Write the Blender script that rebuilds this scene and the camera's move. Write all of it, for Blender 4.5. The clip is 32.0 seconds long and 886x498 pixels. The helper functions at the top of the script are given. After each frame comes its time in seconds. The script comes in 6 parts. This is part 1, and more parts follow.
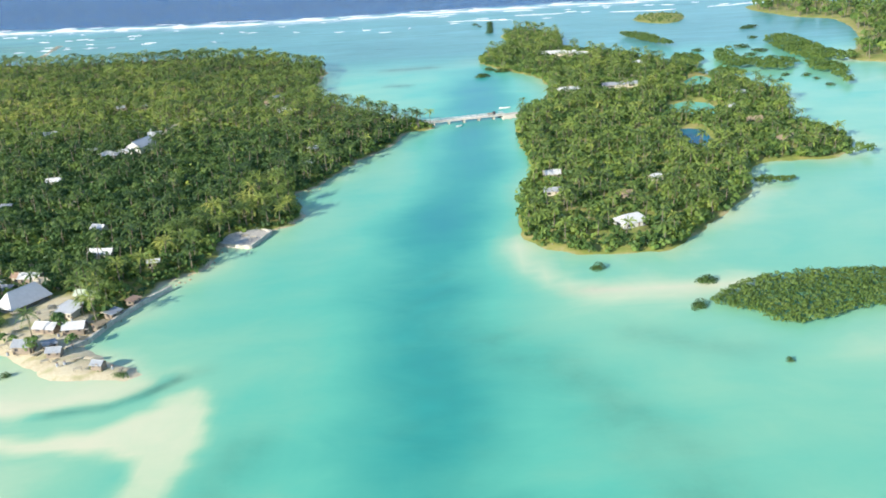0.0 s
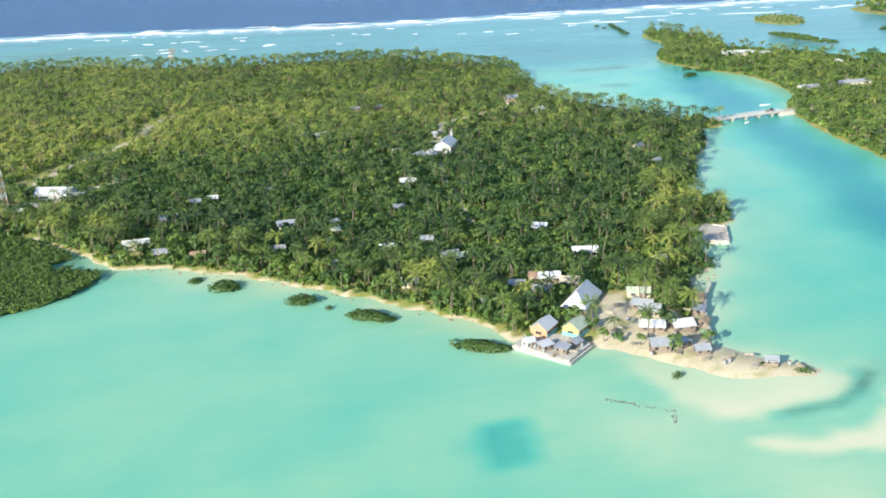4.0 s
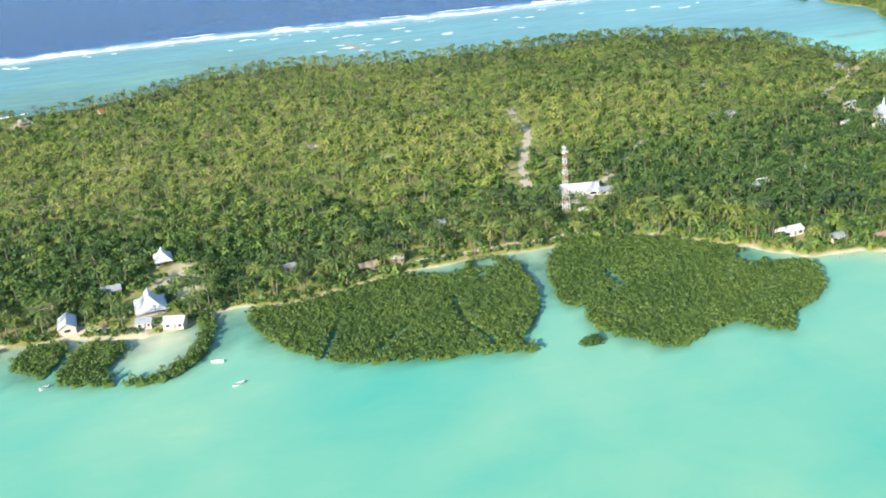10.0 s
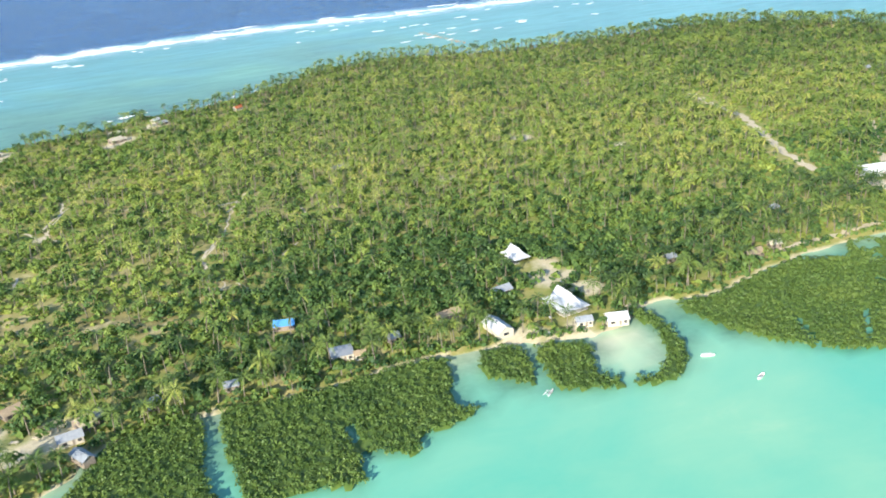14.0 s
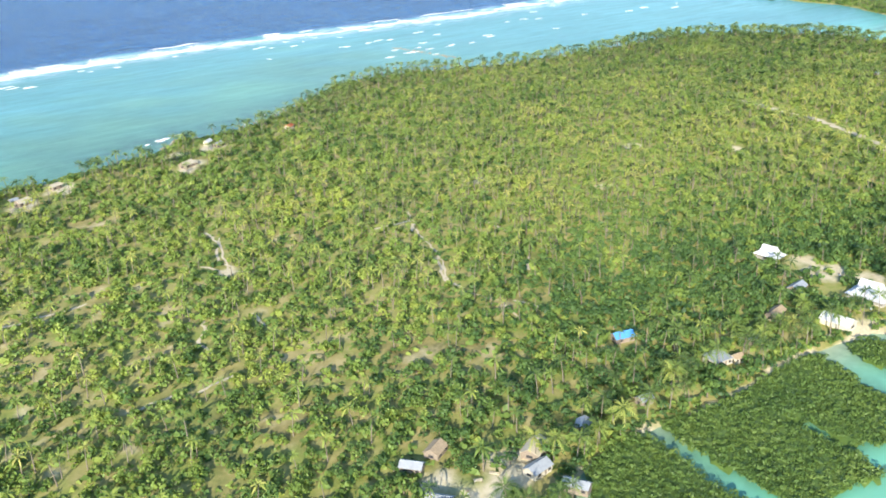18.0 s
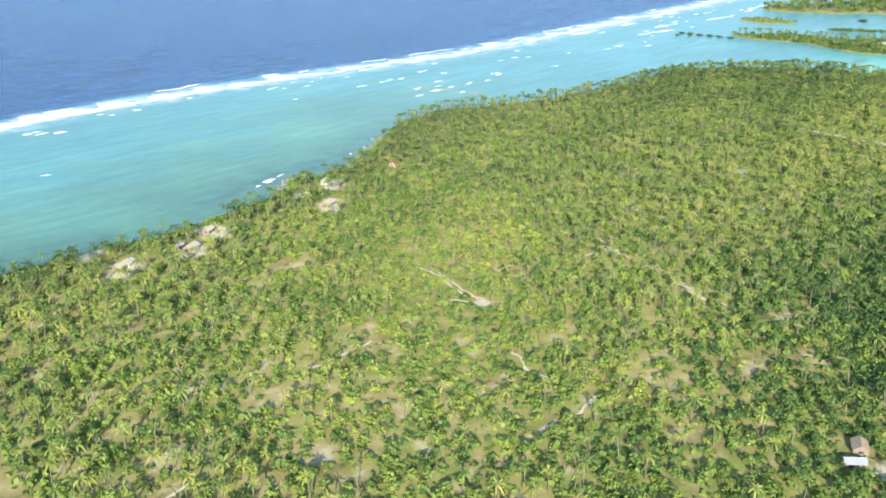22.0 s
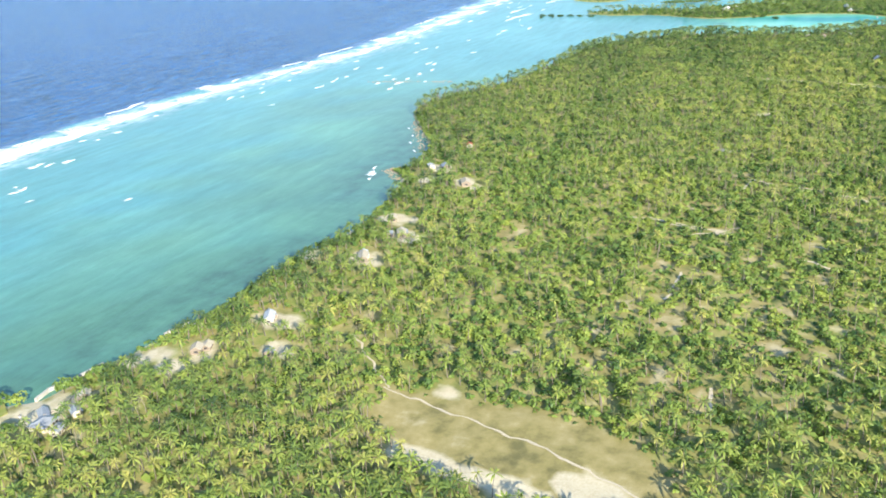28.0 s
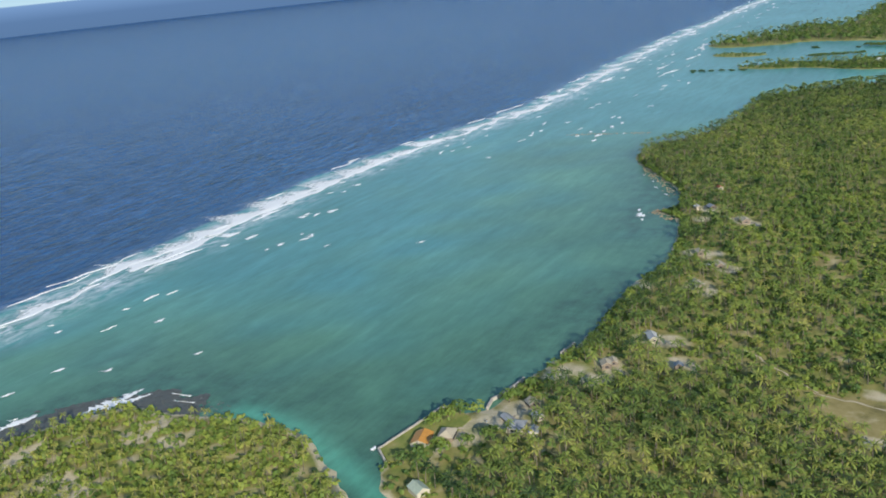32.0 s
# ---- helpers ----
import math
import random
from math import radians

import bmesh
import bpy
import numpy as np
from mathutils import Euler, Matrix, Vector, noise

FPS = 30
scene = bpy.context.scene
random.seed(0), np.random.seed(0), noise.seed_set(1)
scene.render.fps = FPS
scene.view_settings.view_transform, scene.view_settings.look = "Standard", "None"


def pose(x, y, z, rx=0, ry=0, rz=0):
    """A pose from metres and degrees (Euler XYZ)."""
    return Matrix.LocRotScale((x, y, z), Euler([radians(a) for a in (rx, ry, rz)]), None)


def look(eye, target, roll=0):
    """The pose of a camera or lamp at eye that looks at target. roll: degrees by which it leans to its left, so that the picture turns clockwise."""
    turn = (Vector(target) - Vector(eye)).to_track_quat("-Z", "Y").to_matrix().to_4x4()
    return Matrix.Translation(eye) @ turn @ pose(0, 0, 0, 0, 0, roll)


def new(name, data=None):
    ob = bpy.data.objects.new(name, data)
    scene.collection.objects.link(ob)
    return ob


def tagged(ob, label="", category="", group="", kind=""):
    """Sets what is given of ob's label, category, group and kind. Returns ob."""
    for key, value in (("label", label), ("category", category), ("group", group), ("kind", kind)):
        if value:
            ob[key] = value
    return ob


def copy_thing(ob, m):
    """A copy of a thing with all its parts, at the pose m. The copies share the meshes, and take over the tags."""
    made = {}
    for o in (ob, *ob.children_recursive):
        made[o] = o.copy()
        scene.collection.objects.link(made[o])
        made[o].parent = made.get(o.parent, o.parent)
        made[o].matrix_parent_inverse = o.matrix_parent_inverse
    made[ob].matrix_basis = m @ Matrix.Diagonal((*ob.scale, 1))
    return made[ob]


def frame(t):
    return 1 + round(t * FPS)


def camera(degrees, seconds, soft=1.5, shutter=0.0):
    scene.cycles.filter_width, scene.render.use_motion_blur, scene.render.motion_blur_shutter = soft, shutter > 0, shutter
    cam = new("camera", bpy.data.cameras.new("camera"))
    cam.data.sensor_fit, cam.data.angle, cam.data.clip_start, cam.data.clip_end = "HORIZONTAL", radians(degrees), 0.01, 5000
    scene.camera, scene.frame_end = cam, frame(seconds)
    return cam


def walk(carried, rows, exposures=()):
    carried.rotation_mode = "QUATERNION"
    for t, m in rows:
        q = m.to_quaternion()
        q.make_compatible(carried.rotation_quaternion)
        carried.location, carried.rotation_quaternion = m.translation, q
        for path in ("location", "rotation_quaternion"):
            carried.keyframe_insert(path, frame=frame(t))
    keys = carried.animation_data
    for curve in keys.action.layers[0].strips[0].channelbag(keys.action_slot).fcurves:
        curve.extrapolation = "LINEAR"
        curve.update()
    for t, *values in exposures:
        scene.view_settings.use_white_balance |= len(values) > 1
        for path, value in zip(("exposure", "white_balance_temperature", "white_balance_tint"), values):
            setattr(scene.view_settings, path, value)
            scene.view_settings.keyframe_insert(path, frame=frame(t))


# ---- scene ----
cam = camera(50.28, 32.0, soft=1.8)
PATH = [
    (0, (0.01, 0.00, 89.23), (-0.23, 93.94, 54.93), -3.09),
    (0.5, (-19.72, 1.11, 89.37), (-18.67, 95.06, 55.13), -2.68),
    (1, (-39.33, 2.27, 89.46), (-37.61, 96.19, 55.17), -2.46),
    (1.5, (-58.73, 3.56, 89.51), (-56.33, 97.43, 55.13), -1.97),
    (2, (-77.94, 4.94, 89.59), (-74.44, 98.87, 55.45), -1.46),
    (2.5, (-97.06, 6.42, 89.73), (-92.33, 100.51, 56.18), -1.54),
    (4.5, (-173.23, 15.97, 92.06), (-164.53, 109.47, 57.67), -2.24),
    (5, (-191.53, 18.65, 92.78), (-182.07, 111.74, 57.48), -1.78),
    (5.5, (-209.64, 21.49, 93.49), (-199.96, 114.05, 56.91), -2.08),
    (6, (-227.59, 24.52, 94.24), (-216.89, 116.75, 57.10), -2.80),
    (6.5, (-245.37, 27.64, 95.05), (-234.15, 119.79, 57.86), -3.77),
    (7, (-262.95, 30.94, 95.92), (-250.91, 122.95, 58.64), -3.45),
    (7.5, (-280.40, 34.45, 96.83), (-266.75, 126.30, 59.73), -3.02),
    (8, (-297.73, 38.13, 97.84), (-282.71, 129.72, 60.60), -3.18),
    (8.5, (-315.07, 41.94, 99.04), (-298.98, 133.40, 61.96), -3.74),
    (9, (-332.53, 45.89, 100.42), (-315.51, 137.36, 63.79), -3.80),
    (9.5, (-350.15, 50.08, 101.92), (-332.67, 141.69, 65.83), -4.28),
    (10, (-367.91, 54.52, 103.46), (-350.33, 146.09, 67.31), -5.16),
    (10.5, (-385.51, 59.27, 104.92), (-366.25, 150.29, 68.26), -4.51),
    (11, (-402.80, 64.31, 106.24), (-382.14, 154.93, 69.35), -4.01),
    (11.5, (-419.79, 69.69, 107.46), (-398.33, 160.08, 70.47), -3.93),
    (12, (-436.53, 75.30, 108.72), (-414.04, 165.32, 71.44), -4.53),
    (12.5, (-453.14, 81.10, 110.02), (-429.29, 170.72, 72.60), -5.08),
    (13, (-469.68, 87.10, 111.31), (-444.64, 176.33, 73.74), -5.20),
    (13.5, (-486.23, 93.27, 112.54), (-459.49, 181.83, 74.56), -4.90),
    (14, (-502.79, 99.72, 113.66), (-474.10, 187.61, 75.55), -5.03),
    (14.5, (-519.23, 106.56, 114.63), (-488.30, 193.85, 76.88), -4.74),
    (15, (-535.54, 113.86, 115.52), (-502.99, 200.62, 77.93), -4.34),
    (15.5, (-551.79, 121.60, 116.36), (-518.14, 207.69, 78.18), -3.77),
    (17.5, (-616.91, 159.73, 119.03), (-571.11, 240.49, 81.88), -3.26),
    (18, (-631.84, 168.19, 120.03), (-582.14, 246.26, 82.15), -2.99),
    (18.5, (-646.57, 176.74, 121.03), (-593.75, 252.76, 83.19), -3.56),
    (19, (-661.09, 185.42, 121.96), (-607.12, 260.39, 83.67), -4.16),
    (19.5, (-675.47, 194.30, 122.82), (-620.42, 268.62, 84.79), -3.89),
    (20, (-689.62, 203.50, 123.66), (-632.91, 276.68, 85.85), -3.60),
    (20.5, (-703.53, 212.96, 124.49), (-644.96, 284.78, 86.92), -3.24),
    (21, (-717.22, 222.58, 125.18), (-657.05, 293.36, 88.17), -2.90),
    (21.5, (-730.58, 232.40, 125.69), (-668.93, 302.37, 89.60), -2.67),
    (22, (-743.62, 242.46, 126.13), (-679.66, 311.02, 91.38), -1.81),
    (22.5, (-756.45, 252.65, 126.55), (-690.36, 319.89, 93.22), -0.77),
    (23, (-769.09, 262.84, 126.97), (-701.95, 329.47, 94.53), -0.00),
    (23.5, (-781.53, 273.06, 127.46), (-713.94, 339.49, 95.57), 0.35),
    (24, (-793.80, 283.34, 128.00), (-725.77, 349.44, 96.33), 0.55),
    (24.5, (-805.96, 293.73, 128.54), (-737.18, 358.50, 95.76), 1.07),
    (25, (-818.04, 304.22, 129.01), (-748.82, 366.19, 92.02), 1.93),
    (25.5, (-830.14, 314.87, 129.44), (-761.04, 373.37, 86.97), 2.29),
    (27.5, (-879.00, 363.08, 132.06), (-798.80, 408.75, 93.56), -2.46),
    (28, (-890.53, 374.19, 133.10), (-808.56, 418.88, 97.26), -4.11),
    (28.5, (-901.92, 385.21, 134.19), (-818.67, 429.28, 100.61), -5.45),
    (29, (-913.11, 396.20, 135.32), (-828.84, 439.86, 103.80), -5.96),
    (29.5, (-924.17, 407.14, 136.44), (-839.62, 451.64, 106.94), -6.23),
    (30, (-935.14, 417.99, 137.62), (-850.85, 463.71, 109.25), -6.20),
    (30.5, (-946.00, 428.78, 138.92), (-862.33, 475.61, 110.53), -6.06),
    (31, (-956.78, 439.53, 140.24), (-873.91, 487.74, 111.79), -5.94),
    (31.5, (-967.48, 450.26, 141.57), (-885.45, 499.46, 112.39), -5.76),
    (32, (-978.15, 460.99, 142.89), (-896.50, 510.69, 113.53), -5.80),
]
walk(cam, [(t, look(eye, target, roll)) for t, eye, target, roll in PATH],
     exposures=[(0.0, 0.68), (6.0, 0.72), (9.0, 0.78), (13.0, 0.90), (18.0, 0.98), (20.0, 1.05), (21.0, 1.0), (23.0, 0.94), (24.5, 0.97), (28.0, 1.08), (28.7, 0.78), (29.0, 0.60), (30.0, 0.02), (31.0, -0.12), (32.0, -0.08)])

S = 0.665    # metres in one unit of the plan

# ---- sky and sun ----
SUN_FROM = Vector((-0.688, -0.725, 0.0)).normalized()
SUN_UP = radians(22)
world = bpy.data.worlds.new("sky")
scene.world = world
world.use_nodes = True
wn, wl = world.node_tree.nodes, world.node_tree.links
sky = wn.new("ShaderNodeTexSky")
sky.sky_type, sky.sun_disc = "NISHITA", False
sky.sun_elevation = SUN_UP
sky.dust_density, sky.ozone_density = 0.1, 3.0
sky.sun_rotation = math.atan2(SUN_FROM.x, SUN_FROM.y)
wn["Background"].inputs["Strength"].default_value = 0.15
wl.new(sky.outputs["Color"], wn["Background"].inputs["Color"])
sun = new("sun", bpy.data.lights.new("sun", "SUN"))
sun.data.energy, sun.data.angle, sun.data.color = 5.0, radians(0.55), (1.0, 0.94, 0.82)
sun.matrix_world = look((0, 0, 0), -(SUN_FROM * math.cos(SUN_UP) + Vector((0, 0, math.sin(SUN_UP)))))

# ---- materials ----
def mat(name):
    m = bpy.data.materials.new(name)
    m.use_nodes = True
    return m, m.node_tree.nodes, m.node_tree.links, m.node_tree.nodes["Principled BSDF"]


def node(nt, kind, **values):
    n = nt.new(kind)
    for key, value in values.items():
        n.inputs[key.replace("_", " ")].default_value = value
    return n


def ramp(nt, stops):
    r = nt.new("ShaderNodeValToRGB")
    while len(r.color_ramp.elements) < len(stops):
        r.color_ramp.elements.new(0.5)
    for e, (p, c) in zip(r.color_ramp.elements, stops):
        e.position, e.color = p, (*c, 1)
    return r


def mixer(nt, ln, factor, a, b, kind="MIX"):
    m = nt.new("ShaderNodeMix")
    m.data_type, m.blend_type = "RGBA", kind
    for socket, value in ((m.inputs["Factor"], factor), (m.inputs["A"], a), (m.inputs["B"], b)):
        if isinstance(value, (int, float)):
            socket.default_value = value
        elif isinstance(value, tuple):
            socket.default_value = (*value, 1)
        else:
            ln.new(value, socket)
    return m.outputs["Result"]


def calc(nt, ln, how, a, b=0.0, c=None):
    m = nt.new("ShaderNodeMath")
    m.operation = how
    for socket, value in zip(m.inputs, (a, b, c)):
        if value is None:
            continue
        if isinstance(value, (int, float)):
            socket.default_value = value
        else:
            ln.new(value, socket)
    return m.outputs[0]


def grain(nt, ln, scale, detail=4.0, rough=0.6, stretch=None, warp=0.0):
    g = nt.new("ShaderNodeNewGeometry")
    n = node(nt, "ShaderNodeTexNoise", Scale=scale / S, Detail=detail, Roughness=rough, Distortion=warp)
    if stretch:
        mp = nt.new("ShaderNodeMapping")
        mp.inputs["Scale"].default_value = stretch[:3]
        mp.inputs["Rotation"].default_value = (0, 0, radians(stretch[3]))
        ln.new(g.outputs["Position"], mp.inputs["Vector"])
        ln.new(mp.outputs["Vector"], n.inputs["Vector"])
    else:
        ln.new(g.outputs["Position"], n.inputs["Vector"])
    return n.outputs["Fac"]


def attr(nt, name):
    a = nt.new("ShaderNodeAttribute")
    a.attribute_name = name
    return a.outputs["Fac"]


def simple(name, color, rough=0.7, metal=0.0, vary=0.25, scale=1.5):
    """A plain painted or natural surface with two scales of wear."""
    m, nt, ln, b = mat(name)
    n1, n2 = grain(nt, ln, scale), grain(nt, ln, scale * 9, 3)
    f = calc(nt, ln, "ADD", calc(nt, ln, "MULTIPLY", n1, 0.65), calc(nt, ln, "MULTIPLY", n2, 0.35))
    dark = tuple(c * (1 - vary) for c in color)
    light = tuple(min(1, c * (1 + vary)) for c in color)
    r = ramp(nt, [(0.3, dark), (0.5, color), (0.7, light)])
    ln.new(f, r.inputs["Fac"])
    ln.new(r.outputs["Color"], b.inputs["Base Color"])
    b.inputs["Roughness"].default_value, b.inputs["Metallic"].default_value = rough, metal
    return m


def leaf_mat(name, stops, rough=0.55, glow=0.48):
    """Foliage: the tint attribute picks the tree's colour, the island's random that of a leaf."""
    m, nt, ln, b = mat(name)
    g = nt.new("ShaderNodeNewGeometry")
    f = calc(nt, ln, "ADD", attr(nt, "tint"), calc(nt, ln, "MULTIPLY_ADD", g.outputs["Random Per Island"], 0.2, -0.1))
    f = calc(nt, ln, "ADD", f, calc(nt, ln, "MULTIPLY_ADD", grain(nt, ln, 0.018, 4, 0.65), 0.5, -0.25))
    r = ramp(nt, stops)
    ln.new(f, r.inputs["Fac"])
    ln.new(r.outputs["Color"], b.inputs["Base Color"])
    b.inputs["Roughness"].default_value = rough
    b.inputs["Specular IOR Level"].default_value = 0.35
    t = nt.new("ShaderNodeBsdfTranslucent")
    ln.new(r.outputs["Color"], t.inputs["Color"])
    mx = nt.new("ShaderNodeMixShader")
    mx.inputs[0].default_value = glow
    ln.new(b.outputs[0], mx.inputs[1])
    ln.new(t.outputs[0], mx.inputs[2])
    ln.new(mx.outputs[0], nt["Material Output"].inputs["Surface"])
    return m


PALM = leaf_mat("palm frond", [(0.0, (0.056, 0.104, 0.033)), (0.3, (0.122, 0.185, 0.046)), (0.56, (0.228, 0.305, 0.066)), (0.8, (0.35, 0.395, 0.085)), (1.0, (0.46, 0.43, 0.115))], 0.5, 0.32)
LEAF = leaf_mat("broad leaf", [(0.0, (0.044, 0.10, 0.033)), (0.35, (0.102, 0.182, 0.046)), (0.65, (0.205, 0.29, 0.06)), (1.0, (0.345, 0.40, 0.078))], 0.55, 0.34)
MANGROVE = leaf_mat("mangrove leaf", [(0.0, (0.07, 0.13, 0.03)), (0.5, (0.122, 0.198, 0.043)), (1.0, (0.19, 0.26, 0.055))], 0.5, 0.32)
BARK = simple("grey bark", (0.205, 0.17, 0.125), 0.9, scale=3)
FOAM = simple("sea foam", (0.93, 0.945, 0.93), 0.8, vary=0.04, scale=0.4)
nt, ln = FOAM.node_tree.nodes, FOAM.node_tree.links
lace = calc(nt, ln, "ADD", calc(nt, ln, "MULTIPLY", attr(nt, "body"), 1.25), calc(nt, ln, "MULTIPLY_ADD", grain(nt, ln, 0.42, 6, 0.72, (0.55, 1.0, 1.0, 20), 0.7), 2.1, -1.32))
ln.new(calc(nt, ln, "MINIMUM", calc(nt, ln, "MAXIMUM", calc(nt, ln, "MULTIPLY", lace, 3.0), 0.0), 1.0), nt["Principled BSDF"].inputs["Alpha"])

# the sea: colour by depth of water over pale sand, darker over weed and reef
WATER, nt, ln, bsdf = mat("sea water")
depth = attr(nt, "depth")
wob = calc(nt, ln, "MULTIPLY_ADD", grain(nt, ln, 0.012, 5, 0.55, warp=0.6), 0.19, -0.095)
wob = calc(nt, ln, "ADD", wob, calc(nt, ln, "MULTIPLY_ADD", grain(nt, ln, 0.05, 5, 0.65, (0.6, 1.0, 1.0, 35), 0.8), 0.09, -0.045))
fac = calc(nt, ln, "ADD", depth, calc(nt, ln, "MULTIPLY", wob, attr(nt, "calm")))
deepr = ramp(nt, [(0.0, (0.72, 0.685, 0.46)), (0.08, (0.54, 0.645, 0.405)), (0.20, (0.265, 0.555, 0.355)), (0.34, (0.125, 0.49, 0.345)),
                  (0.50, (0.04, 0.335, 0.28)), (0.66, (0.02, 0.235, 0.265)), (0.82, (0.012, 0.078, 0.20)), (1.0, (0.010, 0.06, 0.18))])
ln.new(fac, deepr.inputs["Fac"])
flatr = ramp(nt, [(0.3, (0.072, 0.23, 0.215)), (0.5, (0.092, 0.282, 0.268)), (0.7, (0.122, 0.345, 0.338))])
nearr = ramp(nt, [(0.3, (0.10, 0.235, 0.145)), (0.5, (0.125, 0.29, 0.18)), (0.7, (0.155, 0.35, 0.225))])
ln.new(calc(nt, ln, "ADD", calc(nt, ln, "MULTIPLY", grain(nt, ln, 0.006, 4), 0.6), calc(nt, ln, "MULTIPLY", grain(nt, ln, 0.03, 5, 0.6, (0.35, 1.0, 1.0, -22)), 0.4)), flatr.inputs["Fac"])
ln.new(flatr.inputs["Fac"].links[0].from_socket, nearr.inputs["Fac"])
deep_or_flat = mixer(nt, ln, attr(nt, "flat"), deepr.outputs["Color"], mixer(nt, ln, attr(nt, "inshore"), flatr.outputs["Color"], nearr.outputs["Color"]))
weed = calc(nt, ln, "MULTIPLY", attr(nt, "weed"), calc(nt, ln, "MULTIPLY_ADD", grain(nt, ln, 0.06, 5, 0.65), 1.6, -0.15))
weed = calc(nt, ln, "MINIMUM", calc(nt, ln, "MAXIMUM", weed, 0.0), 1.0)
wcol = mixer(nt, ln, weed, deep_or_flat, (0.052, 0.12, 0.088))
streak = grain(nt, ln, 0.12, 6, 0.68, (0.45, 1.0, 1.0, 40), 0.8)
reefline = calc(nt, ln, "MULTIPLY", attr(nt, "surf"), calc(nt, ln, "MULTIPLY_ADD", streak, 6.0, -2.35))
reefline = calc(nt, ln, "MINIMUM", calc(nt, ln, "MAXIMUM", reefline, 0.0), 1.0)
wcol = mixer(nt, ln, reefline, wcol, (0.72, 0.76, 0.77))
# lit and shaded sides of the waves, painted into the colour's value
facet_shade = grain(nt, ln, 0.16, 5, 0.7, (0.3, 1.0, 1.0, -16), 0.5)
facet_shade = calc(nt, ln, "MULTIPLY", calc(nt, ln, "MULTIPLY_ADD", facet_shade, 3.2, -1.6), attr(nt, "swell"))
crest_shade = grain(nt, ln, 0.06, 4, 0.6, (0.13, 1.0, 1.0, -6), 0.9)
crest_shade = calc(nt, ln, "MULTIPLY", calc(nt, ln, "MULTIPLY_ADD", crest_shade, 2.4, -1.2), calc(nt, ln, "MINIMUM", calc(nt, ln, "MULTIPLY", attr(nt, "swell"), 1.2), 0.55))
facet_shade = calc(nt, ln, "ADD", facet_shade, crest_shade)
# shading of the wave fronts on the reef flat, painted in the same way
lines = node(nt, "ShaderNodeTexWave", Scale=0.027, Distortion=16.0, Detail=4.0, Detail_Scale=0.35)
lines.bands_direction = "Y"
ln.new(nt.new("ShaderNodeNewGeometry").outputs["Position"], lines.inputs["Vector"])
facet_shade = calc(nt, ln, "ADD", facet_shade, calc(nt, ln, "MULTIPLY", calc(nt, ln, "MULTIPLY_ADD", lines.outputs["Fac"], 0.13, -0.065), calc(nt, ln, "MULTIPLY", attr(nt, "flat"), calc(nt, ln, "MULTIPLY_ADD", grain(nt, ln, 0.009, 3, 0.5), 2.4, -0.75))))
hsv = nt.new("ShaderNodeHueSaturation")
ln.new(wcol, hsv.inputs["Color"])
ln.new(calc(nt, ln, "MULTIPLY_ADD", facet_shade, 1.1, 1.0), hsv.inputs["Value"])
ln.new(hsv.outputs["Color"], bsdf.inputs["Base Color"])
bsdf.inputs["Roughness"].default_value = 0.26
bsdf.inputs["IOR"].default_value = 1.33
bsdf.inputs["Specular IOR Level"].default_value = 0.28
swell = grain(nt, ln, 0.10, 4, 0.6, (0.22, 1.0, 1.0, -20), 0.5)
chop = grain(nt, ln, 0.5, 4, 0.65, (0.5, 1.0, 1.0, -10))
bump = node(nt, "ShaderNodeBump", Strength=0.8, Distance=1.0)
hgt = calc(nt, ln, "ADD", calc(nt, ln, "MULTIPLY", swell, calc(nt, ln, "MULTIPLY", attr(nt, "swell"), 3.0)), calc(nt, ln, "MULTIPLY", chop, calc(nt, ln, "MULTIPLY_ADD", attr(nt, "swell"), 0.75, 0.0)))
ln.new(hgt, bump.inputs["Height"])
ln.new(bump.outputs[0], bsdf.inputs["Normal"])

# island ground: coral sand, dry grass and leaf litter, worn tracks
GROUND, nt, ln, bsdf = mat("island ground")
fine, mid, broad = grain(nt, ln, 0.9, 4), grain(nt, ln, 0.11, 5, 0.6), grain(nt, ln, 0.018, 3)
grass = ramp(nt, [(0.30, (0.13, 0.18, 0.035)), (0.46, (0.24, 0.27, 0.055)), (0.57, (0.33, 0.30, 0.095)), (0.76, (0.50, 0.42, 0.22))])
ln.new(calc(nt, ln, "ADD", calc(nt, ln, "MULTIPLY", mid, 0.7), calc(nt, ln, "MULTIPLY", broad, 0.3)), grass.inputs["Fac"])
sand = ramp(nt, [(0.3, (0.504, 0.41, 0.25)), (0.5, (0.622, 0.53, 0.345)), (0.75, (0.70, 0.63, 0.45))])
ln.new(calc(nt, ln, "ADD", calc(nt, ln, "MULTIPLY", fine, 0.5), calc(nt, ln, "MULTIPLY", mid, 0.5)), sand.inputs["Fac"])
bare = calc(nt, ln, "ADD", attr(nt, "sand"), calc(nt, ln, "MULTIPLY_ADD", mid, 0.7, -0.35))
bare = calc(nt, ln, "MINIMUM", calc(nt, ln, "MAXIMUM", calc(nt, ln, "MULTIPLY_ADD", bare, 2.2, -0.6), 0.0), 1.0)
brown = ramp(nt, [(0.38, (0.17, 0.15, 0.05)), (0.48, (0.30, 0.25, 0.085)), (0.57, (0.38, 0.31, 0.125)), (0.68, (0.50, 0.41, 0.21))])
ln.new(calc(nt, ln, "ADD", calc(nt, ln, "MULTIPLY", mid, 0.6), calc(nt, ln, "MULTIPLY", broad, 0.4)), brown.inputs["Fac"])
floor_c = mixer(nt, ln, attr(nt, "dry"), grass.outputs["Color"], brown.outputs["Color"])
ln.new(mixer(nt, ln, bare, floor_c, sand.outputs["Color"]), bsdf.inputs["Base Color"])
bsdf.inputs["Roughness"].default_value = 0.95
bump = node(nt, "ShaderNodeBump", Strength=0.5, Distance=0.3)
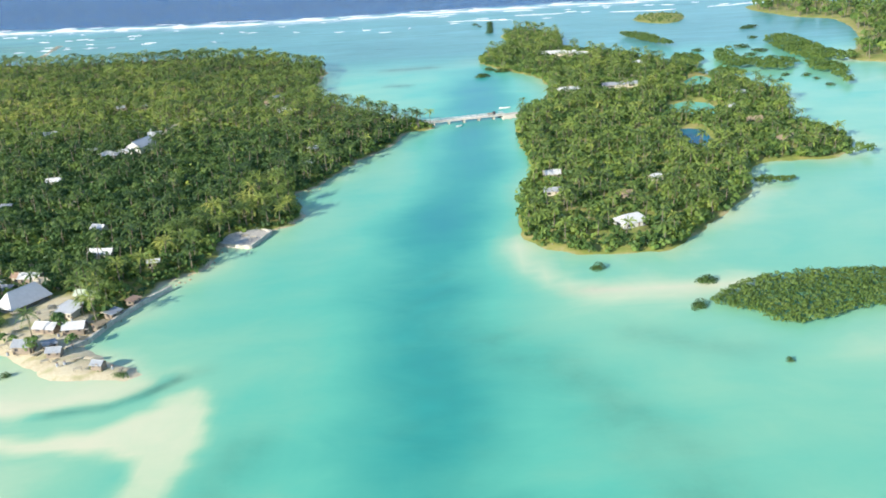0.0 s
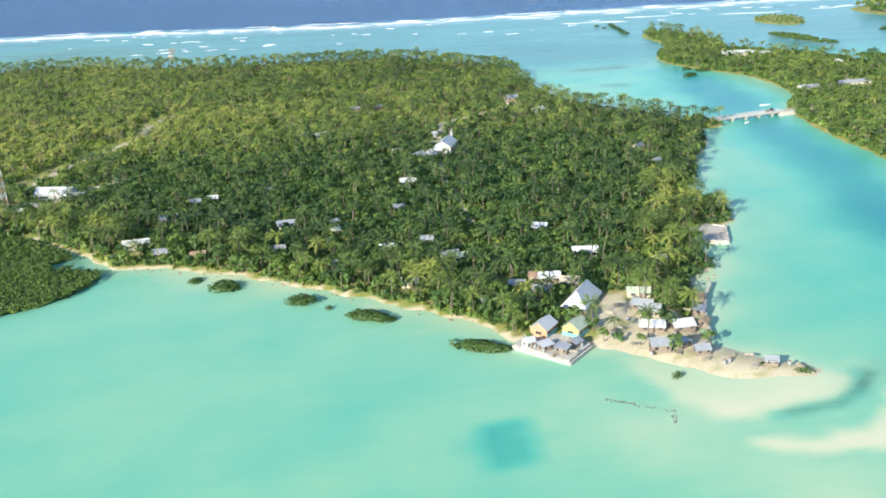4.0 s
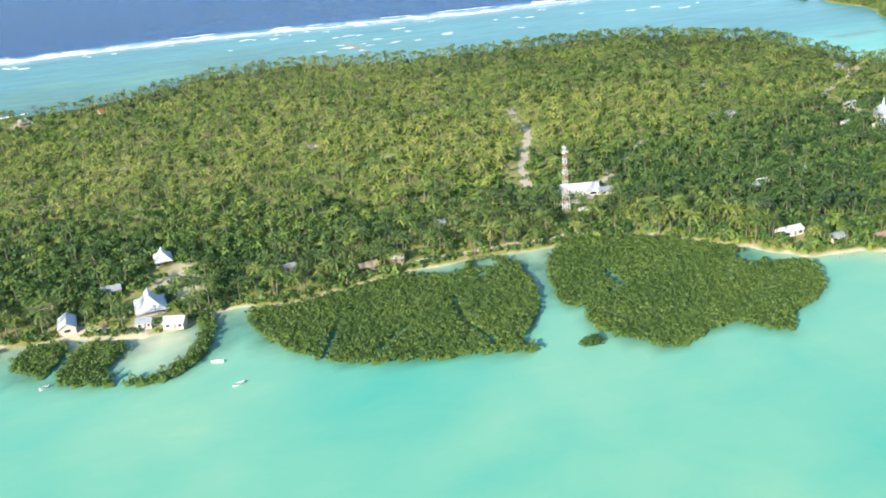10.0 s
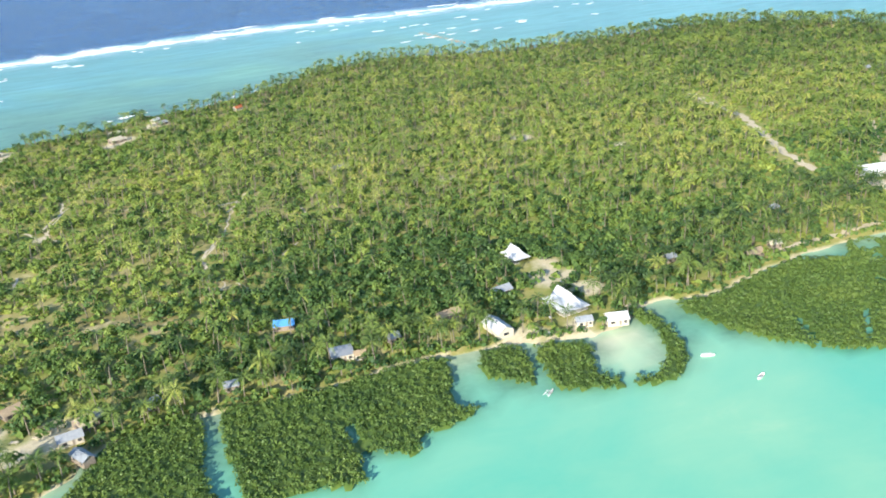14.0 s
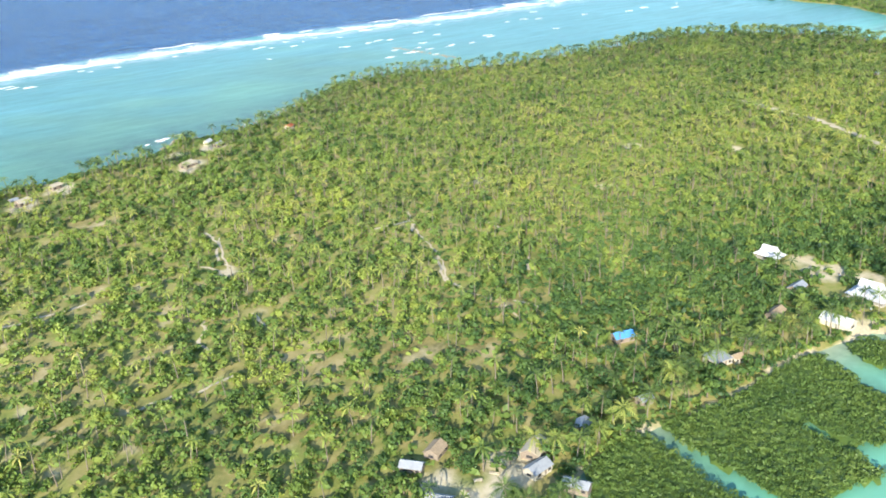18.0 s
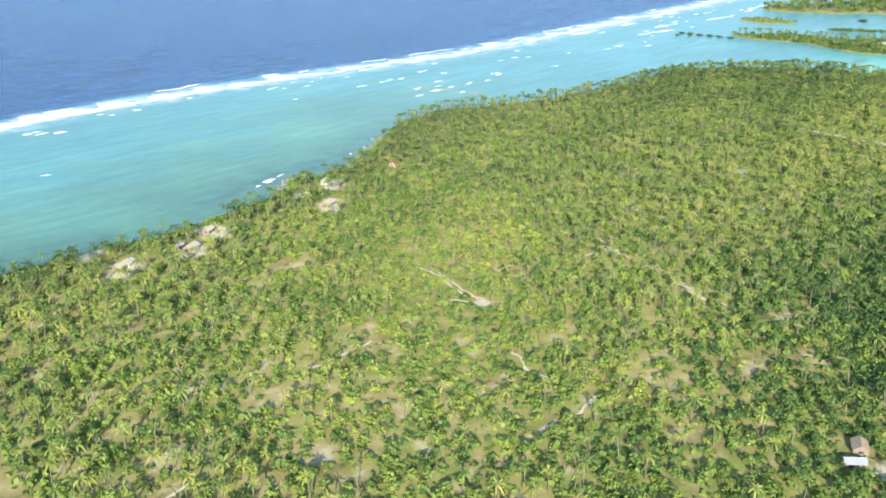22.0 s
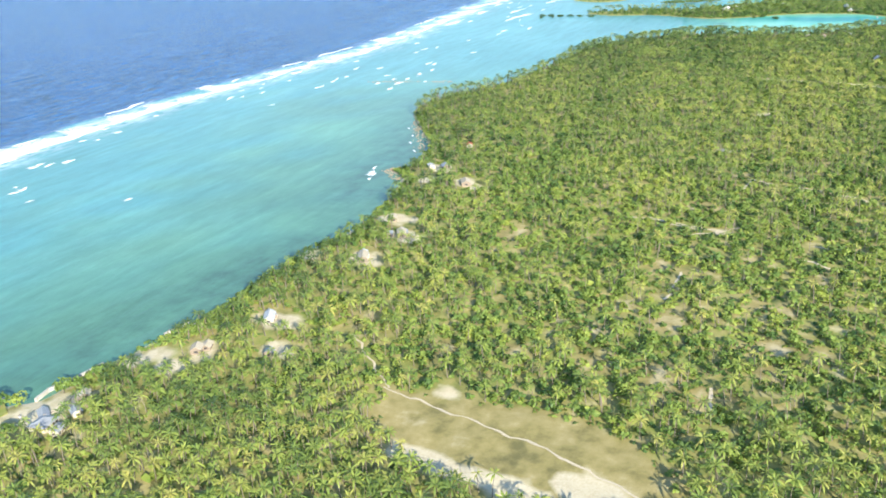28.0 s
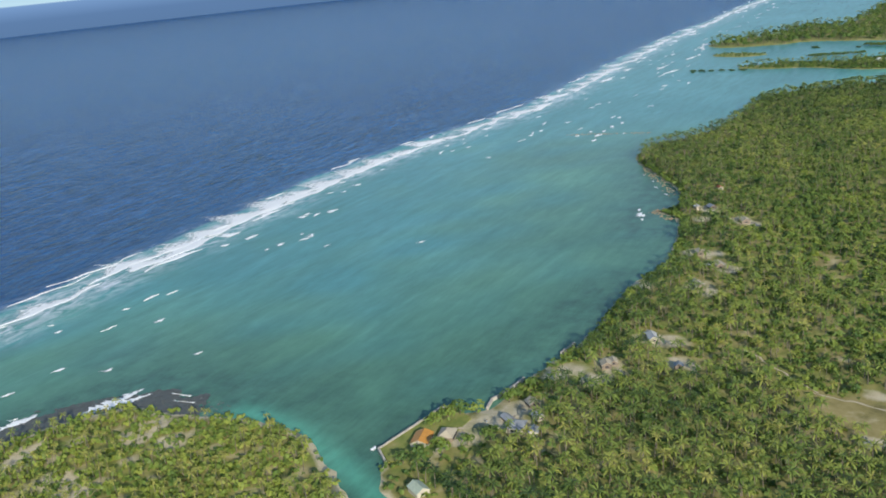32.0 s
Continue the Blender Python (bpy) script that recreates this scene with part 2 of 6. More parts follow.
ln.new(fine, bump.inputs["Height"])
ln.new(bump.outputs[0], bsdf.inputs["Normal"])

# ---- plan: shores as outlines in metres ----
MAIN = [(-1190, 900), (-1158, 924), (-1134, 921), (-1114, 918), (-1106, 903), (-1095, 899), (-1064, 896), (-1024, 890), (-997, 887), (-921, 891), (-867, 884),
        (-808, 893), (-764, 906), (-746, 926), (-733, 917), (-680, 929), (-624, 966), (-560, 1008), (-500, 1008), (-425, 972),
        (-320, 958), (-205, 955), (-135, 900), (-98, 850), (-96, 776), (-84, 702), (-55, 655), (-5, 597), (-20, 582), (-30, 547),
        (-46, 520), (-54, 497), (-64, 471), (-74, 455), (-66, 420), (-78, 402), (-95, 384), (-97, 356), (-110, 344), (-116, 325),
        (-121, 309), (-124, 291)]
MAIN += [(-112, 279), (-101, 273), (-97, 265), (-113, 264), (-127, 267), (-140, 278), (-150, 287), (-164, 296), (-176, 299), (-186, 304),
         (-197, 319), (-223, 340), (-257, 365), (-293, 388), (-322, 400), (-340, 402), (-352, 416), (-372, 436), (-398, 454),
         (-440, 457), (-470, 458), (-500, 455), (-520, 450), (-545, 442), (-574, 447), (-590, 436), (-610, 434), (-640, 441),
         (-671, 446), (-711, 443), (-752, 444), (-785, 440), (-800, 424), (-850, 405), (-960, 420), (-1060, 500), (-1150, 640), (-1215, 780)]
WEST = [(-1290, 1140), (-1225, 1120), (-1200, 1114), (-1179, 1102), (-1163, 1085), (-1161, 1058), (-1152, 1014), (-1157, 974), (-1176, 945), (-1197, 918),
        (-1240, 880), (-1330, 860), (-1450, 930), (-1480, 1060), (-1390, 1140)]
EAST = [(34, 373), (48, 355), (70, 350), (93, 355), (110, 379), (126, 396), (146, 428), (154, 455), (168, 474), (205, 474),
        (228, 512), (216, 567), (236, 633), (228, 680), (214, 720), (200, 760), (178, 830), (150, 870), (125, 905), (128, 1000),
        (96, 1060), (70, 1010), (74, 950), (41, 868), (48, 815), (82, 748), (79, 668), (60, 640), (50, 596), (46, 547),
        (48, 483), (38, 443), (34, 400)]
NORTHEAST = [(372, 1150), (440, 1190), (560, 1112), (700, 1050), (690, 985), (900, 960), (1500, 900), (2300, 700), (2300, 300), (1300, 500),
             (700, 640), (430, 720), (350, 745), (338, 776), (385, 860), (420, 998), (390, 1045)]
ISLET = [(226, 1078), (245, 1047), (271, 1056), (288, 1120), (262, 1143), (238, 1120)]
ISLET_MANGROVE = [(90, 297), (104, 313), (130, 320), (175, 318), (220, 300), (190, 280), (146, 286), (113, 275), (101, 286)]
# mangrove thickets standing in the shallows
THICKETS = [
    [(-442, 436), (-449, 398), (-442, 391), (-446, 374), (-435, 358), (-424, 348), (-405, 356), (-396, 357), (-387, 347), (-380, 345), (-374, 356), (-353, 370), (-342, 394), (-356, 404), (-360, 418), (-376, 438), (-400, 456), (-425, 459)],
    [(-568, 438), (-562, 412), (-549, 392), (-534, 379), (-515, 373), (-499, 369), (-484, 367), (-466, 363), (-470, 375), (-460, 389), (-451, 416), (-453, 450), (-471, 456), (-480, 444), (-495, 451), (-518, 449), (-545, 441)],
    [(-631, 434), (-612, 427), (-618, 408), (-613, 395), (-625, 397), (-637, 404)],
]
THICKETS += [
    [(-650, 440), (-635, 437), (-640, 411), (-647, 412), (-656, 425)],
    [(-611, 398), (-602, 398), (-592, 408), (-586, 425), (-588, 440), (-580, 441), (-579, 424), (-584, 404), (-596, 391), (-611, 392)],
    [(-663, 442), (-671, 411), (-663, 405), (-678, 398), (-687, 398), (-692, 388), (-707, 396), (-710, 382), (-727, 384), (-745, 386), (-748, 410), (-747, 443), (-734, 444), (-709, 442), (-689, 445)],
    [(-752, 443), (-755, 410), (-753, 388), (-772, 380), (-805, 385), (-800, 410), (-788, 434), (-776, 444)],
]
# the reef's seaward edge: x and y of its bends
REEF_X = [-1500, -900, -700, -500, -400, -270, -120, 130, 520, 720, 1500]
REEF_Y = [1298, 1316, 1328, 1318, 1295, 1280, 1284, 1308, 1330, 1330, 1345]
EXTRA_SHOALS = [
    [(186, 960), (205, 890), (222, 885), (206, 965)],
    [(306, 885), (331, 899), (334, 837), (336, 793), (345, 775), (331, 752), (303, 759), (294, 808), (296, 845)],
    [(240, 820), (259, 838), (252, 792), (264, 778), (290, 766), (281, 735), (260, 724), (244, 743), (228, 752)],
    [(297, 757), (313, 736), (305, 692), (293, 659), (286, 657), (292, 683), (289, 704), (286, 727)], [(205, 700), (222, 690), (236, 720), (222, 740)],
    [(196, 770), (212, 760), (224, 800), (206, 820)], [(150, 434), (165, 432), (172, 440), (155, 444)],
]
EXTRA_SHOALS += [
    [(118, 392), (130, 398), (126, 404), (114, 396)], [(212, 470), (226, 476), (226, 486), (210, 482)],
]


def rounded(points, steps=4):
    """A closed, smooth line through the given points."""
    p = np.array(points, float)
    a, b, c, d = np.roll(p, 1, 0), p, np.roll(p, -1, 0), np.roll(p, -2, 0)
    rows = []
    for s in np.arange(steps) / steps:
        rows.append(0.5 * (2 * b + (c - a) * s + (2 * a - 5 * b + 4 * c - d) * s**2 + (3 * b - a - 3 * c + d) * s**3))
    return np.stack(rows, 1).reshape(-1, 2)


def inward(xy, outline):
    """Metres inside (positive) or outside (negative) an outline."""
    x, y = xy[:, 0], xy[:, 1]
    near, odd = np.full(len(xy), 1e12), np.zeros(len(xy), bool)
    for (ax, ay), (bx, by) in zip(outline, np.roll(outline, -1, 0)):
        dx, dy = bx - ax, by - ay
        s = np.clip(((x - ax) * dx + (y - ay) * dy) / (dx * dx + dy * dy + 1e-9), 0, 1)
        near = np.minimum(near, (x - ax - s * dx) ** 2 + (y - ay - s * dy) ** 2)
        if dy:
            odd ^= ((ay > y) != (by > y)) & (x < ax + (y - ay) * dx / dy)
    return np.where(odd, 1, -1) * np.sqrt(near)


def to_line(xy, points):
    """Metres from an open line."""
    x, y = xy[:, 0], xy[:, 1]
    near = np.full(len(xy), 1e12)
    for (ax, ay), (bx, by) in zip(points[:-1], points[1:]):
        dx, dy = bx - ax, by - ay
        s = np.clip(((x - ax) * dx + (y - ay) * dy) / (dx * dx + dy * dy + 1e-9), 0, 1)
        near = np.minimum(near, (x - ax - s * dx) ** 2 + (y - ay - s * dy) ** 2)
    return np.sqrt(near)


def lumps(xy, size, seed=0):
    """Smooth noise from -1 to 1 with the given wavelength in metres."""
    rng = np.random.default_rng(seed)
    out = np.zeros(len(xy))
    for k in range(10):
        a = rng.uniform(0, 2 * np.pi)
        f = 2 * np.pi / size * rng.uniform(0.6, 1.7)
        out += np.sin((xy[:, 0] * np.cos(a) + xy[:, 1] * np.sin(a)) * f + rng.uniform(0, 6.3))
    return out / 4.5


def smooth(v, a, b):
    s = np.clip((v - a) / (b - a), 0, 1)
    return s * s * (3 - 2 * s)


LANDS = {name: rounded(p) for name, p in (("main", MAIN), ("west", WEST), ("east", EAST), ("northeast", NORTHEAST), ("islet", ISLET))}
WOODS = [rounded(p) for p in THICKETS + EXTRA_SHOALS + [ISLET_MANGROVE]]
# pools on the island across the channel: a dark one and two pale ones
POND = rounded([(142, 554), (157, 550), (153, 518), (142, 516)])
POND2 = rounded([(150, 612), (168, 634), (183, 616), (172, 590)])
POND3 = rounded([(180, 684), (199, 726), (207, 712), (192, 677)])


def pool(xy):
    """Metres inside the nearest pool."""
    return np.max([inward(xy, p) for p in (POND, POND2, POND3)], axis=0)


def shore(xy):
    """Metres inland of the nearest shore; negative at sea."""
    d = np.max([inward(xy, p) for p in LANDS.values()], axis=0)
    d = np.minimum(d, -pool(xy))
    return d + 1.6 * lumps(xy, 23, 5) + 0.8 * lumps(xy, 9, 6)


def mesh_of(name, verts, tris, mats=(), index=None, **attributes):
    """A mesh from arrays of vertices and triangles, with float attributes on its vertices."""
    me = bpy.data.meshes.new(name)
    me.vertices.add(len(verts))
    me.vertices.foreach_set("co", np.ascontiguousarray(np.asarray(verts) * S, np.float32).ravel())
    me.loops.add(3 * len(tris))
    me.loops.foreach_set("vertex_index", np.ascontiguousarray(tris, np.int32).ravel())
    me.polygons.add(len(tris))
    me.polygons.foreach_set("loop_start", np.arange(0, 3 * len(tris), 3, dtype=np.int32))
    for m in mats:
        me.materials.append(m)
    if index is not None:
        me.polygons.foreach_set("material_index", np.ascontiguousarray(index, np.int32))
    for key, values in attributes.items():
        a = me.attributes.new(key, "FLOAT", "POINT")
        a.data.foreach_set("value", np.ascontiguousarray(values, np.float32))
    me.update(calc_edges=True)
    me.validate()
    return me


def sheet(xs, ys, keep=None):
    """A grid's places and triangles; keep drops the cells with no kept corner."""
    gx, gy = np.meshgrid(xs, ys)
    xy = np.stack([gx.ravel(), gy.ravel()], 1)
    n = len(xs)
    i = (np.arange(len(ys) - 1)[:, None] * n + np.arange(n - 1)).ravel()
    tris = np.concatenate([np.stack([i, i + 1, i + n + 1], 1), np.stack([i, i + n + 1, i + n], 1)])
    return xy, tris


# ---- sea ----
near_x, near_y = np.unique(np.r_[np.arange(-1560, 560, 7.5), np.arange(-172.5, -57.5, 2.5)]), np.unique(np.r_[np.arange(60, 1400, 7.5), np.arange(142.5, 292.5, 2.5)])
far_steps = np.array([30, 90, 200, 400, 700, 1100, 1600, 2400, 3600, 5600.0])
xy, tris = sheet(np.concatenate([near_x[0] - far_steps[::-1], near_x, near_x[-1] + far_steps]), np.concatenate([near_y[0] - far_steps[::-1], near_y, near_y[-1] + far_steps]))
inland = shore(xy)
off = np.maximum(-inland, 0)
X, Y = xy.T
reef_y = np.interp(X, REEF_X, REEF_Y) + 5 * lumps(np.column_stack([X, 0 * X]), 90, 3)
oceanside = smooth(Y, 760, 930)
# shallow lagoon: pale sand, a little deeper away from the shore
d = 0.10 + 0.16 * (1 - np.exp(-off / 16)) + 0.035 * lumps(xy, 120, 8) + 0.02 * lumps(xy, 45, 9)
# the tidal channel that runs out under the bridge
CHANNEL = [(40, 800), (28, 640), (22, 590), (14, 480), (-2, 380), (-8, 300), (-8, 200), (-4, 100), (0, -200)]
away = to_line(xy, CHANNEL)
width = 25 + 4 * lumps(xy, 90, 12)
d += ((0.17 + 0.10 * smooth(Y, 260, 430)) * np.exp(-(away / width) ** 2) + 0.06 * np.exp(-(away / 75) ** 2)) * smooth(Y, 1000, 700)
# drowned sand banks, and the scoured pool and weed between them
BANK = rounded([(-135, 232), (-108, 232), (-92, 243), (-80, 256), (-73, 254), (-69, 239), (-68, 219), (-71, 195), (-78, 160), (-92, 150), (-90, 185), (-86, 212), (-101, 221), (-123, 223)])
SPIT = rounded([(-150, 286), (-153, 268), (-139, 243), (-124, 243), (-112, 246), (-101, 248), (-94, 254), (-92, 260), (-97, 268), (-112, 281)])
wig = 1.5 * lumps(xy, 16, 13)
on_bank = smooth(inward(xy, BANK) + wig, -3, 5)
d = d * (1 - on_bank) + (0.045 + 0.05 * smooth(-Y, -228, -190)) * on_bank
on_spit = smooth(inward(xy, SPIT) + wig, -3, 6)
d = d * (1 - on_spit) + 0.075 * on_spit
d -= 0.10 * np.exp(-(to_line(xy, [(-160, 240), (-125, 225), (-110, 180)]) / 28) ** 2)
d += 0.12 * np.exp(-(to_line(xy, [(-122, 244), (-113, 245), (-102, 247), (-93, 253), (-88, 263)]) / 2.8) ** 2)
BANKS = [([(27, 372), (28, 357), (33, 338), (43, 322), (58, 313), (83, 313), (110, 316)], 8, 0.17), ([(60, 300), (110, 270), (170, 240)], 35, 0.07)]
for line, wide, high in BANKS:
    d -= high * np.exp(-(to_line(xy, line) / wide) ** 2)
DARK_SPOT = rounded([(-208, 244), (-199, 252), (-192, 246), (-196, 230), (-205, 232)])
d -= 0.12 * smooth(np.hypot(X + 601, Y - 417), 20, 12)
d += 0.24 * smooth(inward(xy, DARK_SPOT) + wig, -6, 4)
d = np.maximum(d, 0.0)
# reef flat on the ocean side, then the drop into the deep
flat = 0.40 + 0.06 * lumps(xy, 150, 21) - 0.10 * (1 - smooth(off, 3, 40)) + 0.05 * smooth(Y, 1100, 1250)
d = d * (1 - oceanside) + flat * oceanside
past = Y - reef_y
d = d + (1.0 - d) * smooth(past, -12, 14) * 0.82 + 0.18 * (1.0 - d) * smooth(past, 10, 200)
# far out the depth value drops: distance haze painted into the sea's colour
d = d - 0.10 * smooth(past, 250, 2600)
calm = 1 - 0.9 * smooth(past, -20, 40)
d = np.where(pool(xy) > -6, 0.30, d)
d = np.where(inward(xy, POND) > -6, 0.76, d)
weed = 0.62 * smooth(off, 230, 20) * smooth(-X, 200, 500) * oceanside * (1 - smooth(past, -140, -60)) * (0.6 + 0.5 * lumps(xy, 190, 31))
weed += 0.7 * oceanside * smooth(off, 70, 6) * smooth(-X, 480, 700)
weed += 0.8 * np.exp(-(to_line(xy, [(-40, 828), (-5, 834)]) / 9) ** 2) + 0.8 * np.exp(-(to_line(xy, [(-36, 752), (-25, 748)]) / 6) ** 2)
weed += 0.42 * np.exp(-(to_line(xy, [(18, 278), (28, 262), (37, 242), (46, 229), (54, 210), (64, 180)]) / 12) ** 2) * (0.7 + 0.5 * lumps(xy, 30, 33))
weed += 0.28 * np.exp(-(to_line(xy, [(62, 278), (76, 270), (92, 262)]) / 7) ** 2) + 0.25 * np.exp(-(to_line(xy, [(43, 318), (63, 312), (90, 311)]) / 3) ** 2)
weed += 0.3 * np.exp(-(to_line(xy, [(-55, 222), (-61, 200), (-64, 180)]) / 7) ** 2) + 0.22 * np.exp(-(to_line(xy, [(-95, 254), (-86, 264), (-78, 268)]) / 4) ** 2)
weed += 0.5 * np.exp(-(to_line(xy, [(-118, 244), (-102, 247), (-93, 253), (-84, 263)]) / 2.2) ** 2)
weed += 0.16 * np.exp(-(to_line(xy, [(-5, 330), (-6, 250), (0, 190)]) / 18) ** 2) * (0.7 + 0.6 * lumps(xy, 12, 35))
weed += 1.0 * np.exp(-(to_line(xy, [(-1300, 1160), (-1215, 1140), (-1185, 1130), (-1150, 1095), (-1140, 1055)]) / 19) ** 2)
mud = np.max([inward(xy, p) for p in WOODS[:len(THICKETS)]], axis=0)
weed += 0.75 * smooth(mud, -2, 4) + 0.8 * smooth(mud, -9, -2) * smooth(mud, 4, -1) * smooth(Y, 388, 420)
weed += 0.7 * np.exp(-(to_line(xy, [(-1160, 934), (-1130, 932)]) / 9) ** 2)
inlet = np.exp(-(to_line(xy, [(-1145, 1025), (-1152, 985), (-1168, 950), (-1186, 915), (-1205, 880)]) / 11) ** 2)
d = d * (1 - inlet) + 0.33 * inlet
weed *= 1 - 0.8 * inlet
weed = np.clip(weed, 0, 1) * smooth(past, 10, -30)
surf = 0.95 * np.exp(-((past + 26) / 26) ** 2) * (0.75 + 0.45 * lumps(xy, 75, 44))
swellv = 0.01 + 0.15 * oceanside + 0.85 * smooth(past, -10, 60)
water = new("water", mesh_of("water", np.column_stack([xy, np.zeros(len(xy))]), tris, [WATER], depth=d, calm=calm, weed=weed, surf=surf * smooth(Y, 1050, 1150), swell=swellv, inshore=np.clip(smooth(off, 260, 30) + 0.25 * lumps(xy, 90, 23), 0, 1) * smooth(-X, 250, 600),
                             flat=oceanside * smooth(past, 8, -14) * 0.92 * (1 - 0.75 * inlet)))
tagged(water, "turquoise lagoon and deep blue ocean with a surf line on the reef", "sea", kind="structure")

# the ocean beyond, out to the horizon: a glowing ring with haze painted in
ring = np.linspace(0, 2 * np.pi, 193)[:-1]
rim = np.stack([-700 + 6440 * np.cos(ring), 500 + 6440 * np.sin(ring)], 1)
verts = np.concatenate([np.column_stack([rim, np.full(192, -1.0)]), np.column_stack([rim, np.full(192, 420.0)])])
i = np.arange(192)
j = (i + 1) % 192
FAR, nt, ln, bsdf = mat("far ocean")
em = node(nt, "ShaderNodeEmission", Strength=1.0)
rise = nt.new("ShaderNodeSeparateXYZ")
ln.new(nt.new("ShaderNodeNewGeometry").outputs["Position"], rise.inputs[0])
# sea blue paling into haze, then sky, given off as the ring's own glow
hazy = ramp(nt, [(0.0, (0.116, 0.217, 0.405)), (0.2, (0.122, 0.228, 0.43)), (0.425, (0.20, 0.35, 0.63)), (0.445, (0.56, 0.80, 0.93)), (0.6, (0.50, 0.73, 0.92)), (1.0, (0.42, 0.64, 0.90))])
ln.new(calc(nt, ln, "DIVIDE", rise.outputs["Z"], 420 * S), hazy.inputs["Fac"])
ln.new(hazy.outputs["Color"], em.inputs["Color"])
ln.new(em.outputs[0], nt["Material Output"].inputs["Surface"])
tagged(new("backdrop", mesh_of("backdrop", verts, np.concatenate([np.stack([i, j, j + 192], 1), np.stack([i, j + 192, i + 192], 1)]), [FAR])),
       "glowing backdrop painted as hazy blue ocean out to a pale horizon sky", "distance", kind="structure")

# ---- islands ----
# bare tan patches in the open palm woods
PATCHES = [(-938, 662, 11), (-782, 537, 13), (-846, 525, 10), (-874, 666, 6), (-819, 551, 9), (-771, 689, 9), (-848, 782, 12), (-952, 614, 11), (-952, 594, 7), (-1001, 632, 10), (-851, 638, 7), (-910, 614, 7), (-871, 602, 7), (-956, 692, 7), (-997, 653, 8), (-974, 610, 8), (-760, 525, 9), (-829, 569, 7), (-908, 628, 7), (-729, 550, 8), (-989, 719, 7), (-911, 566, 6), (-697, 672, 5), (-944, 769, 8), (-941, 663, 8), (-992, 720, 8), (-989, 684, 8), (-983, 654, 8), (-873, 684, 8), (-997, 753, 8)]
CLEARINGS = [
    (-148, 316, 12), (-147, 328, 9), (-150, 305, 10),
    (-847, 871, 10), (-871, 847, 10), (-910, 851, 10), (-916, 883, 10), (-998, 853, 10), (-998, 839, 10), (-1038, 861, 10), (-1058, 863, 10),
    (-1049, 877, 10), (-1095, 882, 10), (-1114, 886, 10), (-1116, 878, 10), (-764, 855, 10), (-733, 888, 10), (-763, 886, 10), (-1028, 825, 10),
    (-1112, 893, 12), (-1098, 888, 9), (-1135, 897, 11), (-1150, 905, 8), (-1124, 904, 9), (-592, 486, 8), (-592, 467, 8), (-609, 441, 8),
    (-620, 433, 8), (-627, 443, 8), (-593, 436, 8), (-633, 446, 8),
]
CLEARINGS += [
    (-594, 501, 8), (-918, 882, 9), (-907, 851, 9), (-997, 851, 9), (-1036, 863, 9), (-1058, 883, 9), (-845, 857, 9), (-758, 858, 9), (-733, 894, 9),
    (-1036, 732, 9), (-842, 869, 9), (-1025, 828, 9), (-125, 280, 16), (-140, 290, 15), (-104, 268, 11), (-133, 308, 9), (-520, 690, 9),
    (-640, 700, 8), (-477, 640, 7), (-590, 640, 7), (-875, 838, 10), (-850, 858, 8), (-918, 840, 10), (-770, 845, 9), (-740, 884, 7), (-1005, 842, 8),
    (-1045, 855, 7), (-600, 487, 13),
]
CLEARINGS += [
    (-590, 470, 9), (-147, 312, 14), (-150, 298, 12), (-133, 300, 11), (-131, 287, 10), (-112, 272, 16), (-153, 322, 8), (-140, 320, 8),
    (-192, 590, 9), (-175, 575, 8), (-1128, 908, 12), (-1100, 885, 8), (-912, 847, 9), (-871, 845, 9), (-766, 852, 9), (-737, 890, 7), (-1040, 861, 6),
    (-1001, 850, 7), (-800, 455, 13), (-822, 462, 9), (-815, 448, 9), (-812, 665, 7), (-405, 505, 9), (-380, 530, 8), (-110, 272, 15), (-128, 285, 9),
]
FIELD = rounded([(-1041, 757), (-1037, 728), (-1035, 680), (-1046, 645), (-1072, 622), (-1100, 632), (-1094, 690), (-1082, 733), (-1063, 752)])
TRACKS = [[(-373, 722), (-380, 683), (-380, 654), (-392, 620), (-409, 576), (-417, 539)], [(-327, 596), (-379, 531), (-395, 508)],
          [(-798, 712), (-812, 667), (-800, 655)], [(-700, 680), (-713, 651), (-722, 611), (-734, 594), (-736, 577), (-730, 555), (-735, 517)],
          [(-1040, 760), (-1048, 723), (-1057, 684), (-1067, 656), (-1077, 634), (-1085, 600)], [(-1000, 800), (-1040, 757)],
          [(-500, 462), (-440, 466), (-400, 462)],
          [(-165, 340), (-185, 420), (-190, 520), (-180, 640), (-120, 690)], [(60, 600), (90, 660), (130, 690), (170, 770)]]
WINDING = [[(-721, 617), (-732, 601), (-735, 590), (-735, 577)], [(-689, 586), (-695, 580), (-699, 573)], [(-728, 669), (-716, 668), (-705, 667), (-713, 653)], [(-802, 725), (-801, 705), (-811, 682), (-808, 669)], [(-820, 680), (-817, 674), (-812, 666)], [(-678, 647), (-675, 620)], [(-914, 672), (-897, 672), (-877, 673)], [(-821, 615), (-821, 600)], [(-841, 620), (-849, 603), (-850, 590)], [(-1014, 627), (-1004, 629), (-992, 631)], [(-888, 565), (-873, 567)], [(-864, 563), (-849, 567)], [(-724, 553), (-719, 539)]]


